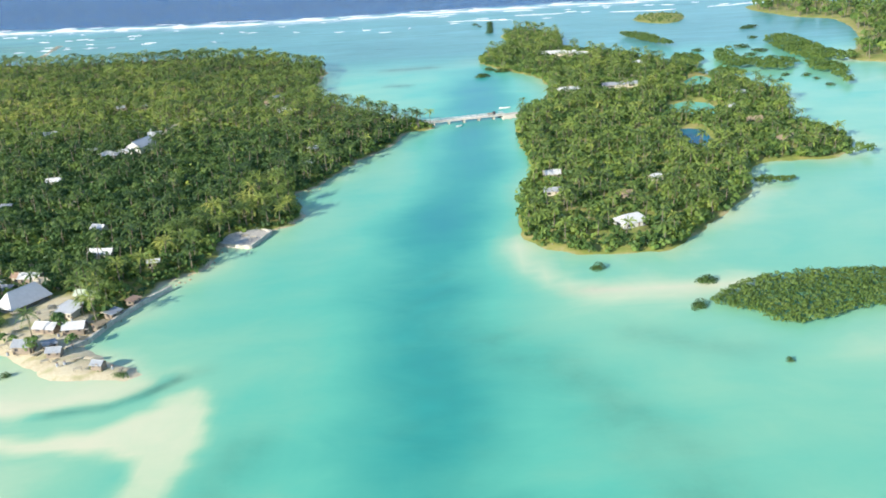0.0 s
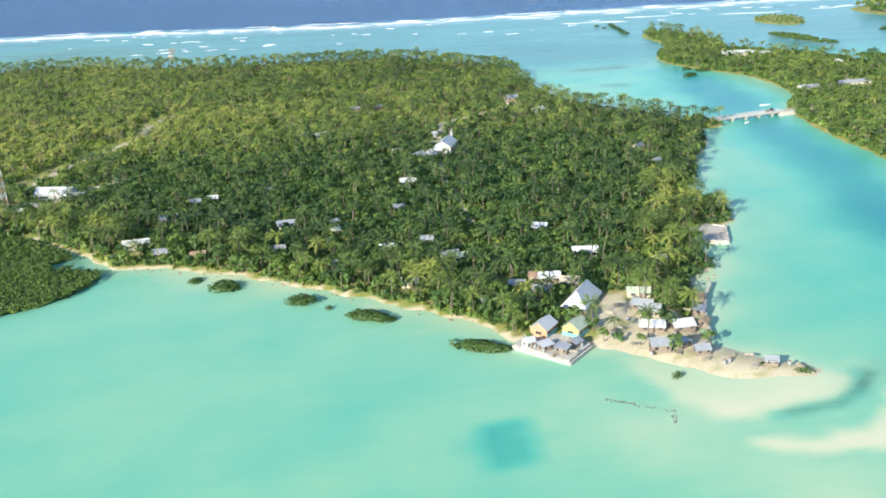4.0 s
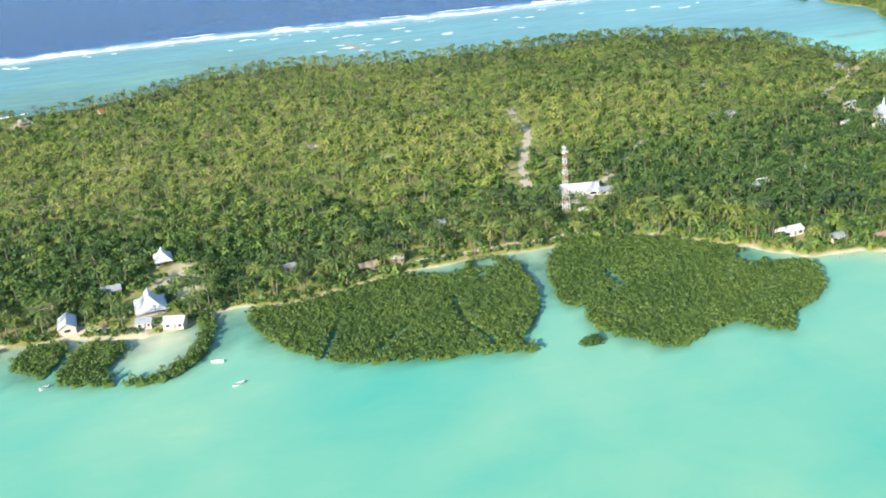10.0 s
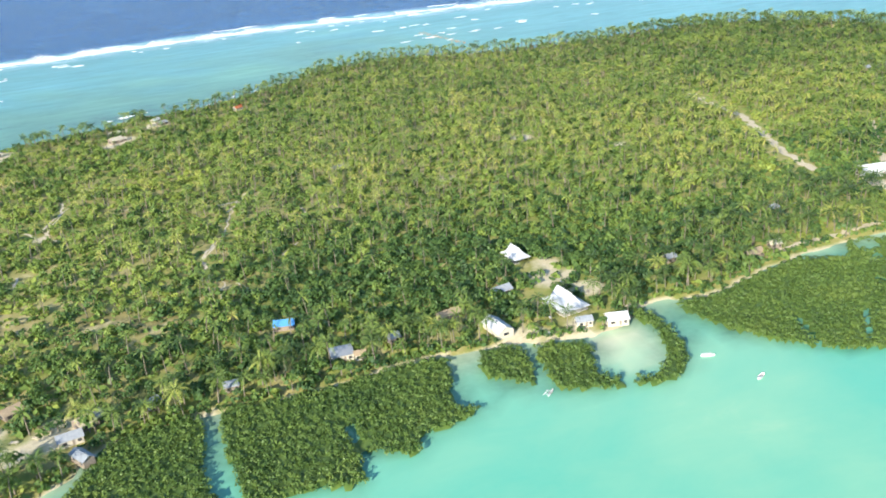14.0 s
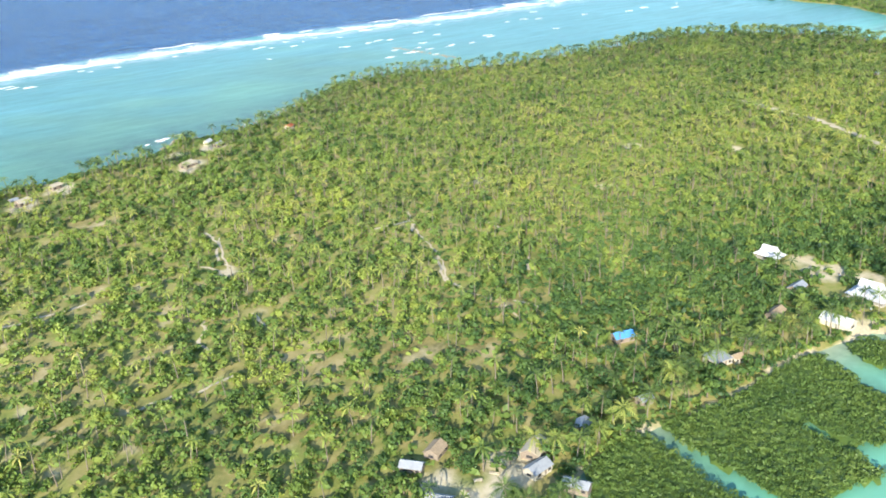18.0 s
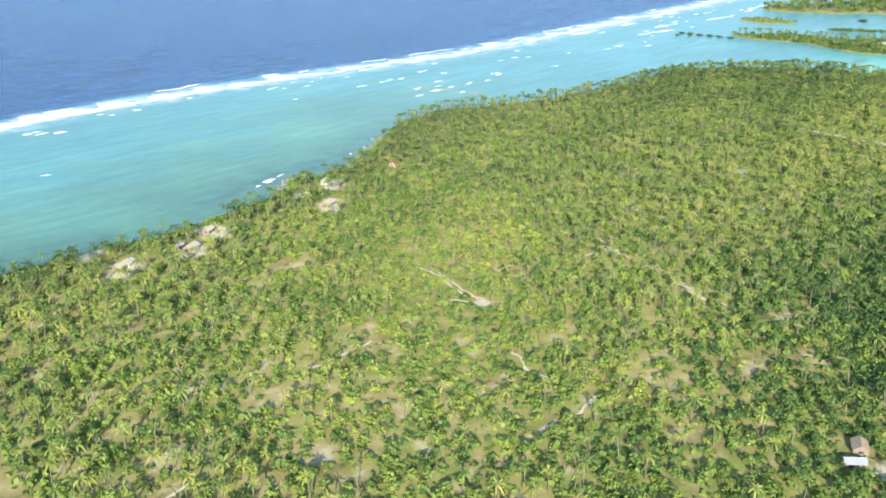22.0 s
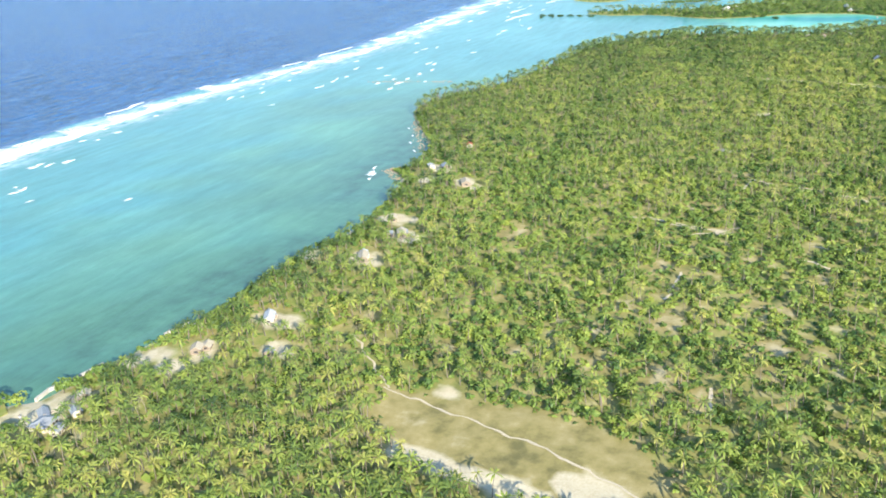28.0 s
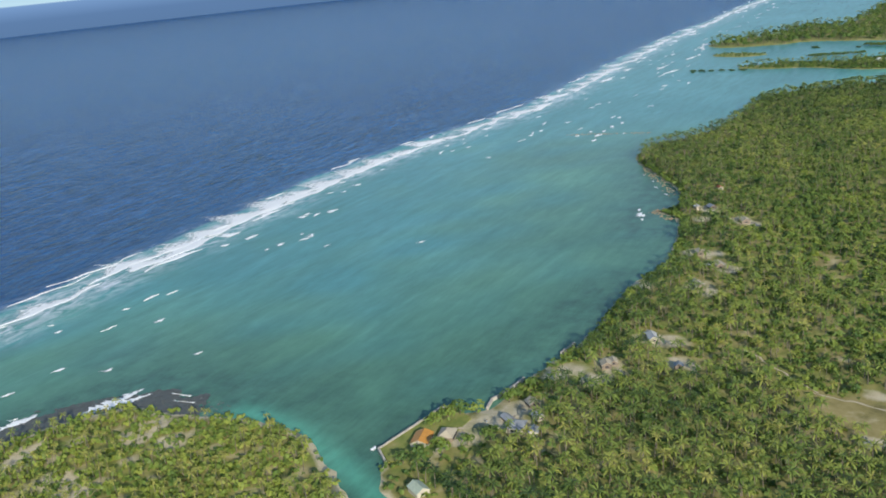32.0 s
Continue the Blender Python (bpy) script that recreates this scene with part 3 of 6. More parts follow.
def field_sand(xy, inland):
    """How bare the ground is, from 0 to 1."""
    s = smooth(inland, 2.6, 0.3) * (1 - 0.6 * smooth(xy[:, 0], 0, 30))
    for x, y, r in CLEARINGS:
        s = np.maximum(s, smooth(np.hypot(xy[:, 0] - x, xy[:, 1] - y), r * 1.15, r * 0.5) * (0.75 + 0.25 * lumps(xy, 11, 41)))
    s = s * (1 - 0.85 * smooth(inward(xy, FIELD), -2, 4))
    s = np.maximum(s, smooth(to_line(xy, [(-1079, 728), (-1084, 700), (-1088, 668)]), 6.5, 4) * 0.95)
    s = np.maximum(s, smooth(np.hypot((xy[:, 0] + 1076) / 0.75, (xy[:, 1] - 656) / 1.25), 13, 9) * 0.95)
    for x, y, r in PATCHES:
        s = np.maximum(s, smooth(np.hypot(xy[:, 0] - x, (xy[:, 1] - y) * 1.3) + 3 * lumps(xy, 12, 49), r * 1.1, r * 0.6) * 0.36)
    for x, y in [(-1174, 1055), (-1189, 1055), (-1188, 1033), (-1220, 1098), (-1233, 1060), (-1236, 1041), (-1232, 1094), (-1239, 1048)]:
        s = np.maximum(s, smooth(np.hypot(xy[:, 0] - x, xy[:, 1] - y) + 2.5 * lumps(xy, 12, 50), 12, 6) * 0.9)
    s = np.maximum(s, smooth(inward(xy, LANDS["west"]), 7, 2) * (inward(xy, LANDS["west"]) > -8))
    west = smooth(-xy[:, 0], 700, 900) * smooth(xy[:, 1], 1000, 860)
    s = np.maximum(s, smooth(inward(xy, LANDS["west"]), 2, 12) * (0.20 + 0.32 * lumps(xy, 24, 45)))
    s = np.maximum(s, west * (0.10 + 0.24 * lumps(xy, 22, 43)))
    return np.clip(s, 0, 1)


def ground_z(xy, inland):
    return np.where(inland > 0, 1.5 * (1 - np.exp(-inland / 5)) + 0.25 * lumps(xy, 30, 51) * smooth(inland, 2, 12), 0.28 * inland)


def ground_sheet(name, x0, x1, y0, y1, step, label):
    xy, tris = sheet(np.arange(x0, x1, step), np.arange(y0, y1, step))
    inland = shore(xy)
    z = ground_z(xy, inland)
    used = (inland[tris] > -2.5 * step).any(1)
    tris = tris[used]
    idx = np.unique(tris)
    back = np.zeros(len(xy), int)
    back[idx] = np.arange(len(idx))
    ob = new(name, mesh_of(name, np.column_stack([xy, np.maximum(z, -3)])[idx], back[tris], [GROUND], sand=field_sand(xy, inland)[idx],
                           dry=np.clip(np.max([smooth(np.hypot(xy[:, 0] - x, xy[:, 1] - y), r * 1.5, r * 0.8) for x, y, r in PATCHES], axis=0) + smooth(inward(xy, FIELD) + 3 * lumps(xy, 14, 48), -4, 3) + 0.7 * smooth(-xy[:, 0], 520, 800) * smooth(lumps(xy, 30, 47), -0.5, 0.4), 0, 1)[idx]))
    return tagged(ob, label, "ground", kind="structure")


ground_sheet("ground_main", -1560, 10, 230, 1160, 4.6, "coral sand and dry grass of a low palm island")
ground_sheet("ground_east", 10, 480, 330, 1200, 5.0, "sandy low island ground under trees and mangroves")
ground_sheet("ground_far", 480, 2360, 280, 1220, 20.0, "far low island ground under trees")


TRACK = simple("worn coral track", (0.576, 0.486, 0.333), 0.95, 0.0, 0.18, 0.8)


def dirt_track(line, wide, seed):
    """A worn path laid over the ground, uneven in width."""
    p = np.array(line, float)
    fine = [p[0]]
    for a, b in zip(p[:-1], p[1:]):
        n = max(2, int(np.hypot(*(b - a)) / 3))
        fine += [a + (b - a) * (q + 1) / n for q in range(n)]
    fine = np.array(fine)
    fine[1:-1] = (fine[:-2] + 2 * fine[1:-1] + fine[2:]) / 4
    fine += 1.3 * np.stack([lumps(fine, 14, seed), lumps(fine, 14, seed + 1)], 1)
    way = np.gradient(fine, axis=0)
    side = np.stack([-way[:, 1], way[:, 0]], 1) / (np.hypot(*way.T)[:, None] + 1e-9)
    half = wide / 2 * (1 + 0.35 * lumps(fine, 9, seed + 2))[:, None]
    rows = np.stack([fine + side * half, fine, fine - side * half], 1).reshape(-1, 2)
    z = ground_z(rows, shore(rows)) + 0.10
    i = (np.arange(len(fine) - 1)[:, None] * 3 + np.arange(2)).ravel()
    tris = np.concatenate([np.stack([i, i + 1, i + 4], 1), np.stack([i, i + 4, i + 3], 1)])
    tagged(new("path", mesh_of("path", np.column_stack([rows, z]), tris, [TRACK])), "pale worn sandy track through the palms", "path", kind="structure")


for n, line in enumerate(TRACKS):
    dirt_track(line, 4.6 if n < 1 else 3.4 if n < 2 or n > 5 else 1.0, 100 + 5 * n)
for n, line in enumerate(WINDING):
    dirt_track(line, 1.5, 300 + 5 * n)

# ---- plants ----
def strip_palm(rng, fronds=13, reach=3.4, trunk_h=10.0, feather=False):
    """A coconut palm at the origin: vertices, triangles, part of each triangle (0 trunk, 1 crown)."""
    v, f, k = [], [], []
    lean = rng.uniform(-1.1, 1.1, 2)
    rings = []
    for h, r in ((0, 0.26), (0.5, 0.17), (1, 0.14)):
        c = np.array([lean[0] * h**1.6, lean[1] * h**1.6, trunk_h * h])
        rings.append([len(v) + q for q in range(4)])
        for q in range(4):
            a = q * np.pi / 2
            v.append(c + [r * np.cos(a), r * np.sin(a), 0])
    for a, b in zip(rings[:-1], rings[1:]):
        for q in range(4):
            w = (q + 1) % 4
            f += [(a[q], a[w], b[w]), (a[q], b[w], b[q])]
            k += [0, 0]
    top = np.array([lean[0], lean[1], trunk_h])
    for n in range(fronds):
        a = n * 2.39996 + rng.uniform(-0.25, 0.25)
        age = n / fronds
        out = np.array([np.cos(a), np.sin(a), 0])
        roll = rng.uniform(-0.7, 0.7)
        side = np.array([-np.sin(a) * np.cos(roll), np.cos(a) * np.cos(roll), np.sin(roll)])
        L = reach * rng.uniform(0.85, 1.15) * (0.72 + 0.33 * min(1, age * 2))
        rise = 1.15 - 1.55 * age + rng.uniform(-0.12, 0.12)
        p0 = top + [0, 0, 0.1]
        p1 = p0 + out * L * 0.40 + [0, 0, L * 0.40 * rise]
        p2 = p0 + out * L * 0.76 + [0, 0, L * (0.40 * rise + 0.36 * (rise - 0.50))]
        p3 = p0 + out * L * 0.98 + [0, 0, L * (0.40 * rise + 0.36 * (rise - 0.50) + 0.24 * (rise - 1.15))]
        if not feather:
            w1, w2, i = 0.10 * L, 0.088 * L, len(v)
            v += [p0, p1 + side * w1, p1 - side * w1, p2 + side * w2, p2 - side * w2, p3]
            f += [(i, i + 1, i + 2), (i + 1, i + 3, i + 2), (i + 2, i + 3, i + 4), (i + 3, i + 5, i + 4)]
            k += [1] * 4
            continue
        # a rib with separate leaflets on both sides
        spine = [p0 + (p1 - p0) * 0.35, p0 + (p1 - p0) * 0.7, p1, p1 + (p2 - p1) * 0.33, p1 + (p2 - p1) * 0.67, p2, p2 + (p3 - p2) * 0.5, p3]
        for q in range(len(spine) - 1):
            c, e = spine[q], spine[q + 1]
            w = 0.24 * L * (1 - abs(q - 2.6) / 6.0)
            for sgn in (-1, 1):
                i = len(v)
                tip = c + (e - c) * 1.1 + sgn * side * w - np.array([0, 0, 0.35 * w])
                v += [c, c + (e - c) * 0.62, tip]
                f += [(i, i + 1, i + 2)]
                k += [1]
        i = len(v)
        v += [p0, p1 + side * 0.05 * L, p1 - side * 0.05 * L, p2, p3]
        f += [(i, i + 1, i + 2), (i + 1, i + 3, i + 2)]
        k += [1, 1]
    return np.array(v), np.array(f), np.array(k)


def leafy(rng, leaves=90, radius=2.6, height=5.5, low=0.25, leaf=0.95, lobes=6, trunk=True, up=0.0, skirt=0.0):
    """A broad-leaved tree or bush: lobes of small bent leaf clumps round short limbs."""
    v, f, k = [], [], []
    if trunk:
        for h0, r0, h1, r1 in ((0, 0.28, height * 0.35, 0.2), (height * 0.3, 0.2, height * 0.62, 0.08)):
            i = len(v)
            for h, r in ((h0, r0), (h1, r1)):
                for q in range(3):
                    a = q * 2.094
                    v.append((r * np.cos(a), r * np.sin(a), h))
            for q in range(3):
                w = (q + 1) % 3
                f += [(i + q, i + w, i + 3 + w), (i + q, i + 3 + w, i + 3 + q)]
                k += [0, 0]
    centres = []
    for n in range(lobes):
        a, r = n * 2.39996 + rng.uniform(0, 0.5), radius * 0.58 * np.sqrt((n + 0.3) / lobes)
        centres.append((r * np.cos(a), r * np.sin(a), height * (low + (0.88 - low) * rng.uniform(0.45, 0.95)) - (0.25 + skirt) * r, radius * rng.uniform(0.42, 0.6)))
    for n in range(leaves):
        cx, cy, cz, cr = centres[n % lobes]
        d = rng.normal(size=3)
        d[2] = abs(d[2]) * 1.1 - 0.25 - 0.3 * skirt
        d /= np.linalg.norm(d) + 1e-6
        p = np.array([cx, cy, cz]) + d * cr * rng.uniform(0.8, 1.05) * np.array([1, 1, 0.85])
        p[2] = max(p[2], 0.05)
        nrm = d + rng.normal(size=3) * 0.28 + np.array([0, 0, up])
        nrm /= np.linalg.norm(nrm)
        s = np.cross(nrm, rng.normal(size=3))
        s /= np.linalg.norm(s) + 1e-6
        t = np.cross(nrm, s)
        u = leaf * rng.uniform(0.65, 1.15)
        i = len(v)
        v += [p + s * u * 0.62, p + t * u * 0.5 + nrm * 0.12 * u, p - s * u * 0.62, p - t * u * 0.5 + nrm * 0.12 * u]
        f += [(i, i + 1, i + 2), (i, i + 2, i + 3)]
        k += [1, 1]
    return np.array(v), np.array(f), np.array(k)


def planted(name, kinds, xy, scale, tint, rng, materials, label, category, z=None, squash=None):
    """Many plants as one mesh, each a turned and scaled copy of one of the kinds."""
    V, F, K, T, base = [], [], [], [], 0
    which = rng.integers(0, len(kinds), len(xy))
    turn = rng.uniform(0, 2 * np.pi, len(xy))
    if z is None:
        z = np.full(len(xy), 1.0)
    for n, (v, f, k) in enumerate(kinds):
        sel = np.where(which == n)[0]
        if not len(sel):
            continue
        c, s = np.cos(turn[sel])[:, None], np.sin(turn[sel])[:, None]
        sc = scale[sel][:, None]
        hz = sc if squash is None else sc * squash[sel][:, None]
        px = (v[None, :, 0] * c - v[None, :, 1] * s) * sc + xy[sel, 0][:, None]
        py = (v[None, :, 0] * s + v[None, :, 1] * c) * sc + xy[sel, 1][:, None]
        pz = v[None, :, 2] * hz + z[sel][:, None]
        V.append(np.stack([px, py, pz], -1).reshape(-1, 3))
        F.append((f[None] + (np.arange(len(sel)) * len(v))[:, None, None] + base).reshape(-1, 3))
        K.append(np.tile(k, len(sel)))
        T.append(np.repeat(tint[sel], len(v)))
        base += len(sel) * len(v)
    if not V:
        return None
    ob = new(name, mesh_of(name, np.concatenate(V), np.concatenate(F), materials, np.concatenate(K), tint=np.concatenate(T)))
    return tagged(ob, label, category, kind="stuff")


def scattered(x0, x1, y0, y1, step, rng):
    """Uneven places about step metres apart."""
    gx, gy = np.meshgrid(np.arange(x0, x1, step), np.arange(y0, y1, step))
    p = np.stack([gx.ravel(), gy.ravel()], 1)
    return p + rng.uniform(-0.48, 0.48, p.shape) * step


HOUSES = []     # places kept free of trees: x, y, radius


OPENINGS = [
    (-148, 316, 9), (-147, 328, 7), (-150, 305, 7),
    (-847, 871, 6), (-871, 847, 6), (-910, 851, 6), (-916, 883, 6), (-998, 853, 6), (-998, 839, 6), (-1038, 861, 6), (-1058, 863, 6), (-1049, 877, 6),
    (-1095, 882, 6), (-1114, 886, 6), (-1116, 878, 6), (-764, 855, 6), (-733, 888, 6), (-763, 886, 6), (-1028, 825, 6), (-403, 600, 7), (-409, 583, 8),
    (-414, 565, 8), (-421, 548, 8), (-398, 615, 6), (-398, 508, 8), (-388, 512, 6), (-918, 882, 6), (-907, 851, 6), (-997, 851, 6), (-1036, 863, 6),
    (-1058, 883, 6),
]
OPENINGS += [
    (-845, 857, 6), (-758, 858, 6), (-733, 894, 6), (-1036, 732, 6), (-842, 869, 6), (-1025, 828, 6), (-606, 445, 10), (-612, 470, 9), (-396, 503, 9),
    (-158, 319, 8), (-184, 557, 9), (-637, 444, 6), (-604, 501, 7), (-150, 308, 7), (-140, 294, 9), (-170, 297, 12), (-128, 290, 7), (-595, 430, 6),
    (-697, 452, 5), (-713, 490, 4), (-336, 417, 6), (-335, 420, 6), (-1142, 913, 13), (-1122, 907, 11), (-1112, 884, 9), (-1126, 916, 9),
    (-1152, 917, 9), (-1105, 894, 8),
]
OPENINGS += [
    (-1128, 893, 7), (-118, 278, 9), (-126, 290, 9), (-108, 268, 9), (-88, 392, 10), (-126, 303, 5), (-917, 839, 8), (-770, 845, 8), (-875, 840, 8),
    (-852, 856, 7), (-740, 883, 6), (-1004, 842, 7), (-1045, 856, 6), (-1002, 836, 4), (-800, 446, 9), (-818, 456, 8), (80, 374, 8),
]


def free_of_houses(xy):
    ok = np.ones(len(xy), bool)
    for x, y, r in HOUSES + [(x, y, r + 3 * (y > 820)) for x, y, r in OPENINGS]:
        ok &= np.hypot(xy[:, 0] - x, xy[:, 1] - y) > r
    return ok


# ---- houses and other built things ----
IRON = simple("pale corrugated iron", (0.574, 0.574, 0.566), 0.45, 0.0, 0.10, 0.8)
IRON_GREY = simple("weathered grey iron", (0.317, 0.334, 0.352), 0.5, 0.0, 0.2, 0.9)
IRON_RUST = simple("rusty iron", (0.33, 0.22, 0.15), 0.7, 0.0, 0.35, 0.9)
THATCH = simple("brown thatch", (0.36, 0.27, 0.17), 0.95, 0.0, 0.3, 1.4)
PALE_THATCH = simple("pale thatch", (0.51, 0.442, 0.323), 0.95, 0.0, 0.2, 1.4)
BLUE = simple("blue tarpaulin", (0.09, 0.31, 0.62), 0.5, 0.0, 0.15, 1.0)
ORANGE = simple("orange painted iron", (0.612, 0.281, 0.051), 0.55, 0.0, 0.2, 0.7)
RED = simple("red-orange painted iron", (0.55, 0.15, 0.06), 0.55, 0.0, 0.2, 0.7)
GREEN = simple("faded green iron", (0.44, 0.50, 0.38), 0.55, 0.0, 0.2, 0.7)
WHITE = simple("white wall paint", (0.578, 0.57, 0.527), 0.8, 0.0, 0.08, 0.8)
CREAM = simple("cream wall paint", (0.527, 0.476, 0.374), 0.85, 0.0, 0.15, 0.8)
ORANGE_WALL = simple("orange wall paint", (0.54, 0.31, 0.18), 0.8, 0.0, 0.15, 0.8)
YELLOW_WALL = simple("yellow wall paint", (0.578, 0.442, 0.17), 0.8, 0.0, 0.12, 0.8)
TURQ_WALL = simple("turquoise wall paint", (0.187, 0.468, 0.51), 0.8, 0.0, 0.12, 0.8)
TIMBER = simple("grey-brown timber", (0.26, 0.21, 0.16), 0.9, 0.0, 0.3, 2.0)
DARK = simple("dark opening", (0.03, 0.03, 0.035), 0.6, 0.0, 0.2, 2.0)
CONCRETE = simple("pale coral concrete", (0.508, 0.476, 0.41), 0.9, 0.0, 0.2, 1.2)
STEEL_RED = simple("red painted steel", (0.493, 0.306, 0.23), 0.5, 0.0, 0.15, 2)
STEEL_WHITE = simple("white painted steel", (0.637, 0.629, 0.612), 0.5, 0.0, 0.1, 2)
ROCK = simple("dark beach rock", (0.16, 0.14, 0.12), 0.9, 0.0, 0.35, 0.6)
ROAD = simple("pale coral gravel", (0.493, 0.451, 0.365), 0.95, 0.0, 0.15, 0.9)
TYRE = simple("black rubber", (0.02, 0.02, 0.02), 0.8)
HULL = simple("white boat paint", (0.68, 0.68, 0.663), 0.4, 0.0, 0.06, 2)


def part(name, bm, material, parent, label=""):
    me = bpy.data.meshes.new(name)
    for v in bm.verts:
        v.co *= S
    bm.to_mesh(me)
    bm.free()
    me.materials.append(material)
    ob = new(name, me)
    ob.parent = parent
    return tagged(ob, label)


def box(bm, x0, x1, y0, y1, z0, z1, taper=0.0):
    """A box, its top drawn in by taper."""
    a = [bm.verts.new(p) for p in ((x0, y0, z0), (x1, y0, z0), (x1, y1, z0), (x0, y1, z0))]
    t = taper
    b = [bm.verts.new(p) for p in ((x0 + t, y0 + t, z1), (x1 - t, y0 + t, z1), (x1 - t, y1 - t, z1), (x0 + t, y1 - t, z1))]
    bm.faces.new(a[::-1]), bm.faces.new(b)
    for q in range(4):
        w = (q + 1) % 4
        bm.faces.new((a[q], a[w], b[w], b[q]))
    return bm


def bar(bm, p, q, r, sides=4):
    """A straight round bar from p to q."""
    p, q = Vector(p), Vector(q)
    ax = (q - p).normalized()
    s = ax.cross(Vector((0, 0, 1)) if abs(ax.z) < 0.9 else Vector((1, 0, 0))).normalized()
    t = ax.cross(s)
    rings = [[bm.verts.new(c + r * (math.cos(n * 2 * math.pi / sides) * s + math.sin(n * 2 * math.pi / sides) * t)) for n in range(sides)] for c in (p, q)]
    for n in range(sides):
        w = (n + 1) % sides
        bm.faces.new((rings[0][n], rings[0][w], rings[1][w], rings[1][n]))
    bm.faces.new(rings[0][::-1]), bm.faces.new(rings[1])
    return bm


def slab(bm, corners, thick):
    """A sloping plate: its upper corners, and its thickness downwards."""
    a = [bm.verts.new(c) for c in corners]
    b = [bm.verts.new((c[0], c[1], c[2] - thick)) for c in corners]
    bm.faces.new(a), bm.faces.new(b[::-1])
    for n in range(len(a)):
        w = (n + 1) % len(a)
        bm.faces.new((a[w], a[n], b[n], b[w]))
    return bm


def empty_at(name, x, y, z, turn, label, category, group=""):
    ob = new(name)
    ob.empty_display_size = 0.5
    ob.matrix_basis = pose(x * S, y * S, z * S, 0, 0, turn)
    return tagged(ob, label, category, group)


LAND_Z = 1.35


def house(x, y, w, d, turn, roof, wall=WHITE, h=2.8, pitch=0.42, style="gable", name="house", label="", z=LAND_Z, clear=1.1, openside=False):
    """A small island house: w along its ridge, d across."""
    words = {"pale corrugated iron": "pale iron roof", "weathered grey iron": "weathered grey iron roof", "rusty iron": "rusty iron roof", "brown thatch": "brown thatched roof",
             "pale thatch": "pale thatched roof", "blue tarpaulin": "blue tarpaulin roof", "orange painted iron": "orange iron roof", "red-orange painted iron": "red-orange iron roof",
             "faded green iron": "faded green iron roof"}[roof.name]
    top = empty_at(name, x, y, z - 0.35, turn, label or f"small village house with a {words} and {wall.name.split(' ')[0]} walls", "house", "village houses")
    HOUSES.append((x, y, max(w, d) * 0.46 * clear + 0.6))
    hw, hd, o = w / 2, d / 2, 0.45
    if openside:
        for sx in (-1, 0, 1):
            for sy in (-1, 1):
                part("post", bar(bmesh.new(), (sx * (hw - 0.4), sy * (hd - 0.4), 0), (sx * (hw - 0.4), sy * (hd - 0.4), h + 0.1), 0.14, 5), TIMBER, top)
        part("floor_slab", box(bmesh.new(), -hw, hw, -hd, hd, 0, 0.5), CONCRETE, top)
    else:
        for s in (-1, 1):
            part("wall", box(bmesh.new(), -hw, hw, s * hd - 0.1, s * hd + 0.1, 0, h), wall, top)
            part("wall", box(bmesh.new(), s * hw - 0.1, s * hw + 0.1, -hd + 0.1, hd - 0.1, 0, h), wall, top)
        part("door", box(bmesh.new(), -0.45 + w * 0.1, 0.45 + w * 0.1, -hd - 0.16, -hd - 0.06, 0.45, 2.4), TIMBER, top, "plain timber door")
        part("window", box(bmesh.new(), -w * 0.36, -w * 0.16, -hd - 0.14, -hd - 0.06, 1.2, 2.2), DARK, top, "dark louvred window")
        part("window", box(bmesh.new(), w * 0.26, w * 0.42, -hd - 0.14, -hd - 0.06, 1.2, 2.2), DARK, top, "dark louvred window")
        part("window", box(bmesh.new(), -hw - 0.14, -hw - 0.06, -d * 0.18, d * 0.18, 1.2, 2.2), DARK, top, "dark louvred window")
    rise = (hd + o) * 1.25 * pitch
    if style == "flat":
        part("roof", slab(bmesh.new(), [(-hw - o, -hd - o, h + 0.12), (hw + o, -hd - o, h + 0.12), (hw + o, hd + o, h + 0.55), (-hw - o, hd + o, h + 0.55)], 0.1), roof, top)
        return top
    if style == "bell":
        ex, ey, z0 = hw + o, hd + o, h - 0.4
        mx, my, zm, zt = ex * 0.64, ey * 0.52, h + 1.1, h + 1.1 + ey * 0.52 * 1.25
        low = [(-ex, -ey, z0), (ex, -ey, z0), (ex, ey, z0), (-ex, ey, z0)]
        high = [(-mx, -my, zm), (mx, -my, zm), (mx, my, zm), (-mx, my, zm)]
        for q in range(4):
            r2 = (q + 1) % 4
            part("roof_skirt", slab(bmesh.new(), [low[q], low[r2], high[r2], high[q]], 0.08), roof, top)
        rx = mx * 0.92
        part("roof_slope", slab(bmesh.new(), [high[0], high[1], (rx, 0, zt), (-rx, 0, zt)], 0.08), roof, top)
        part("roof_slope", slab(bmesh.new(), [high[2], high[3], (-rx, 0, zt), (rx, 0, zt)], 0.08), roof, top)
        part("roof_hip", slab(bmesh.new(), [high[1], high[2], (rx, 0, zt)], 0.08), roof, top)
        part("roof_hip", slab(bmesh.new(), [high[3], high[0], (-rx, 0, zt)], 0.08), roof, top)
        part("ridge_cap", bar(bmesh.new(), (-rx, 0, zt), (rx, 0, zt), 0.13, 5), roof, top)
        return top
    cut = 0.0 if style == "gable" else min(hw * 0.9, (hd + o) * (0.6 if style == "half" else 0.95))
    z0, z1 = h - 0.1, h + rise
    ex, ey = hw + o, hd + o
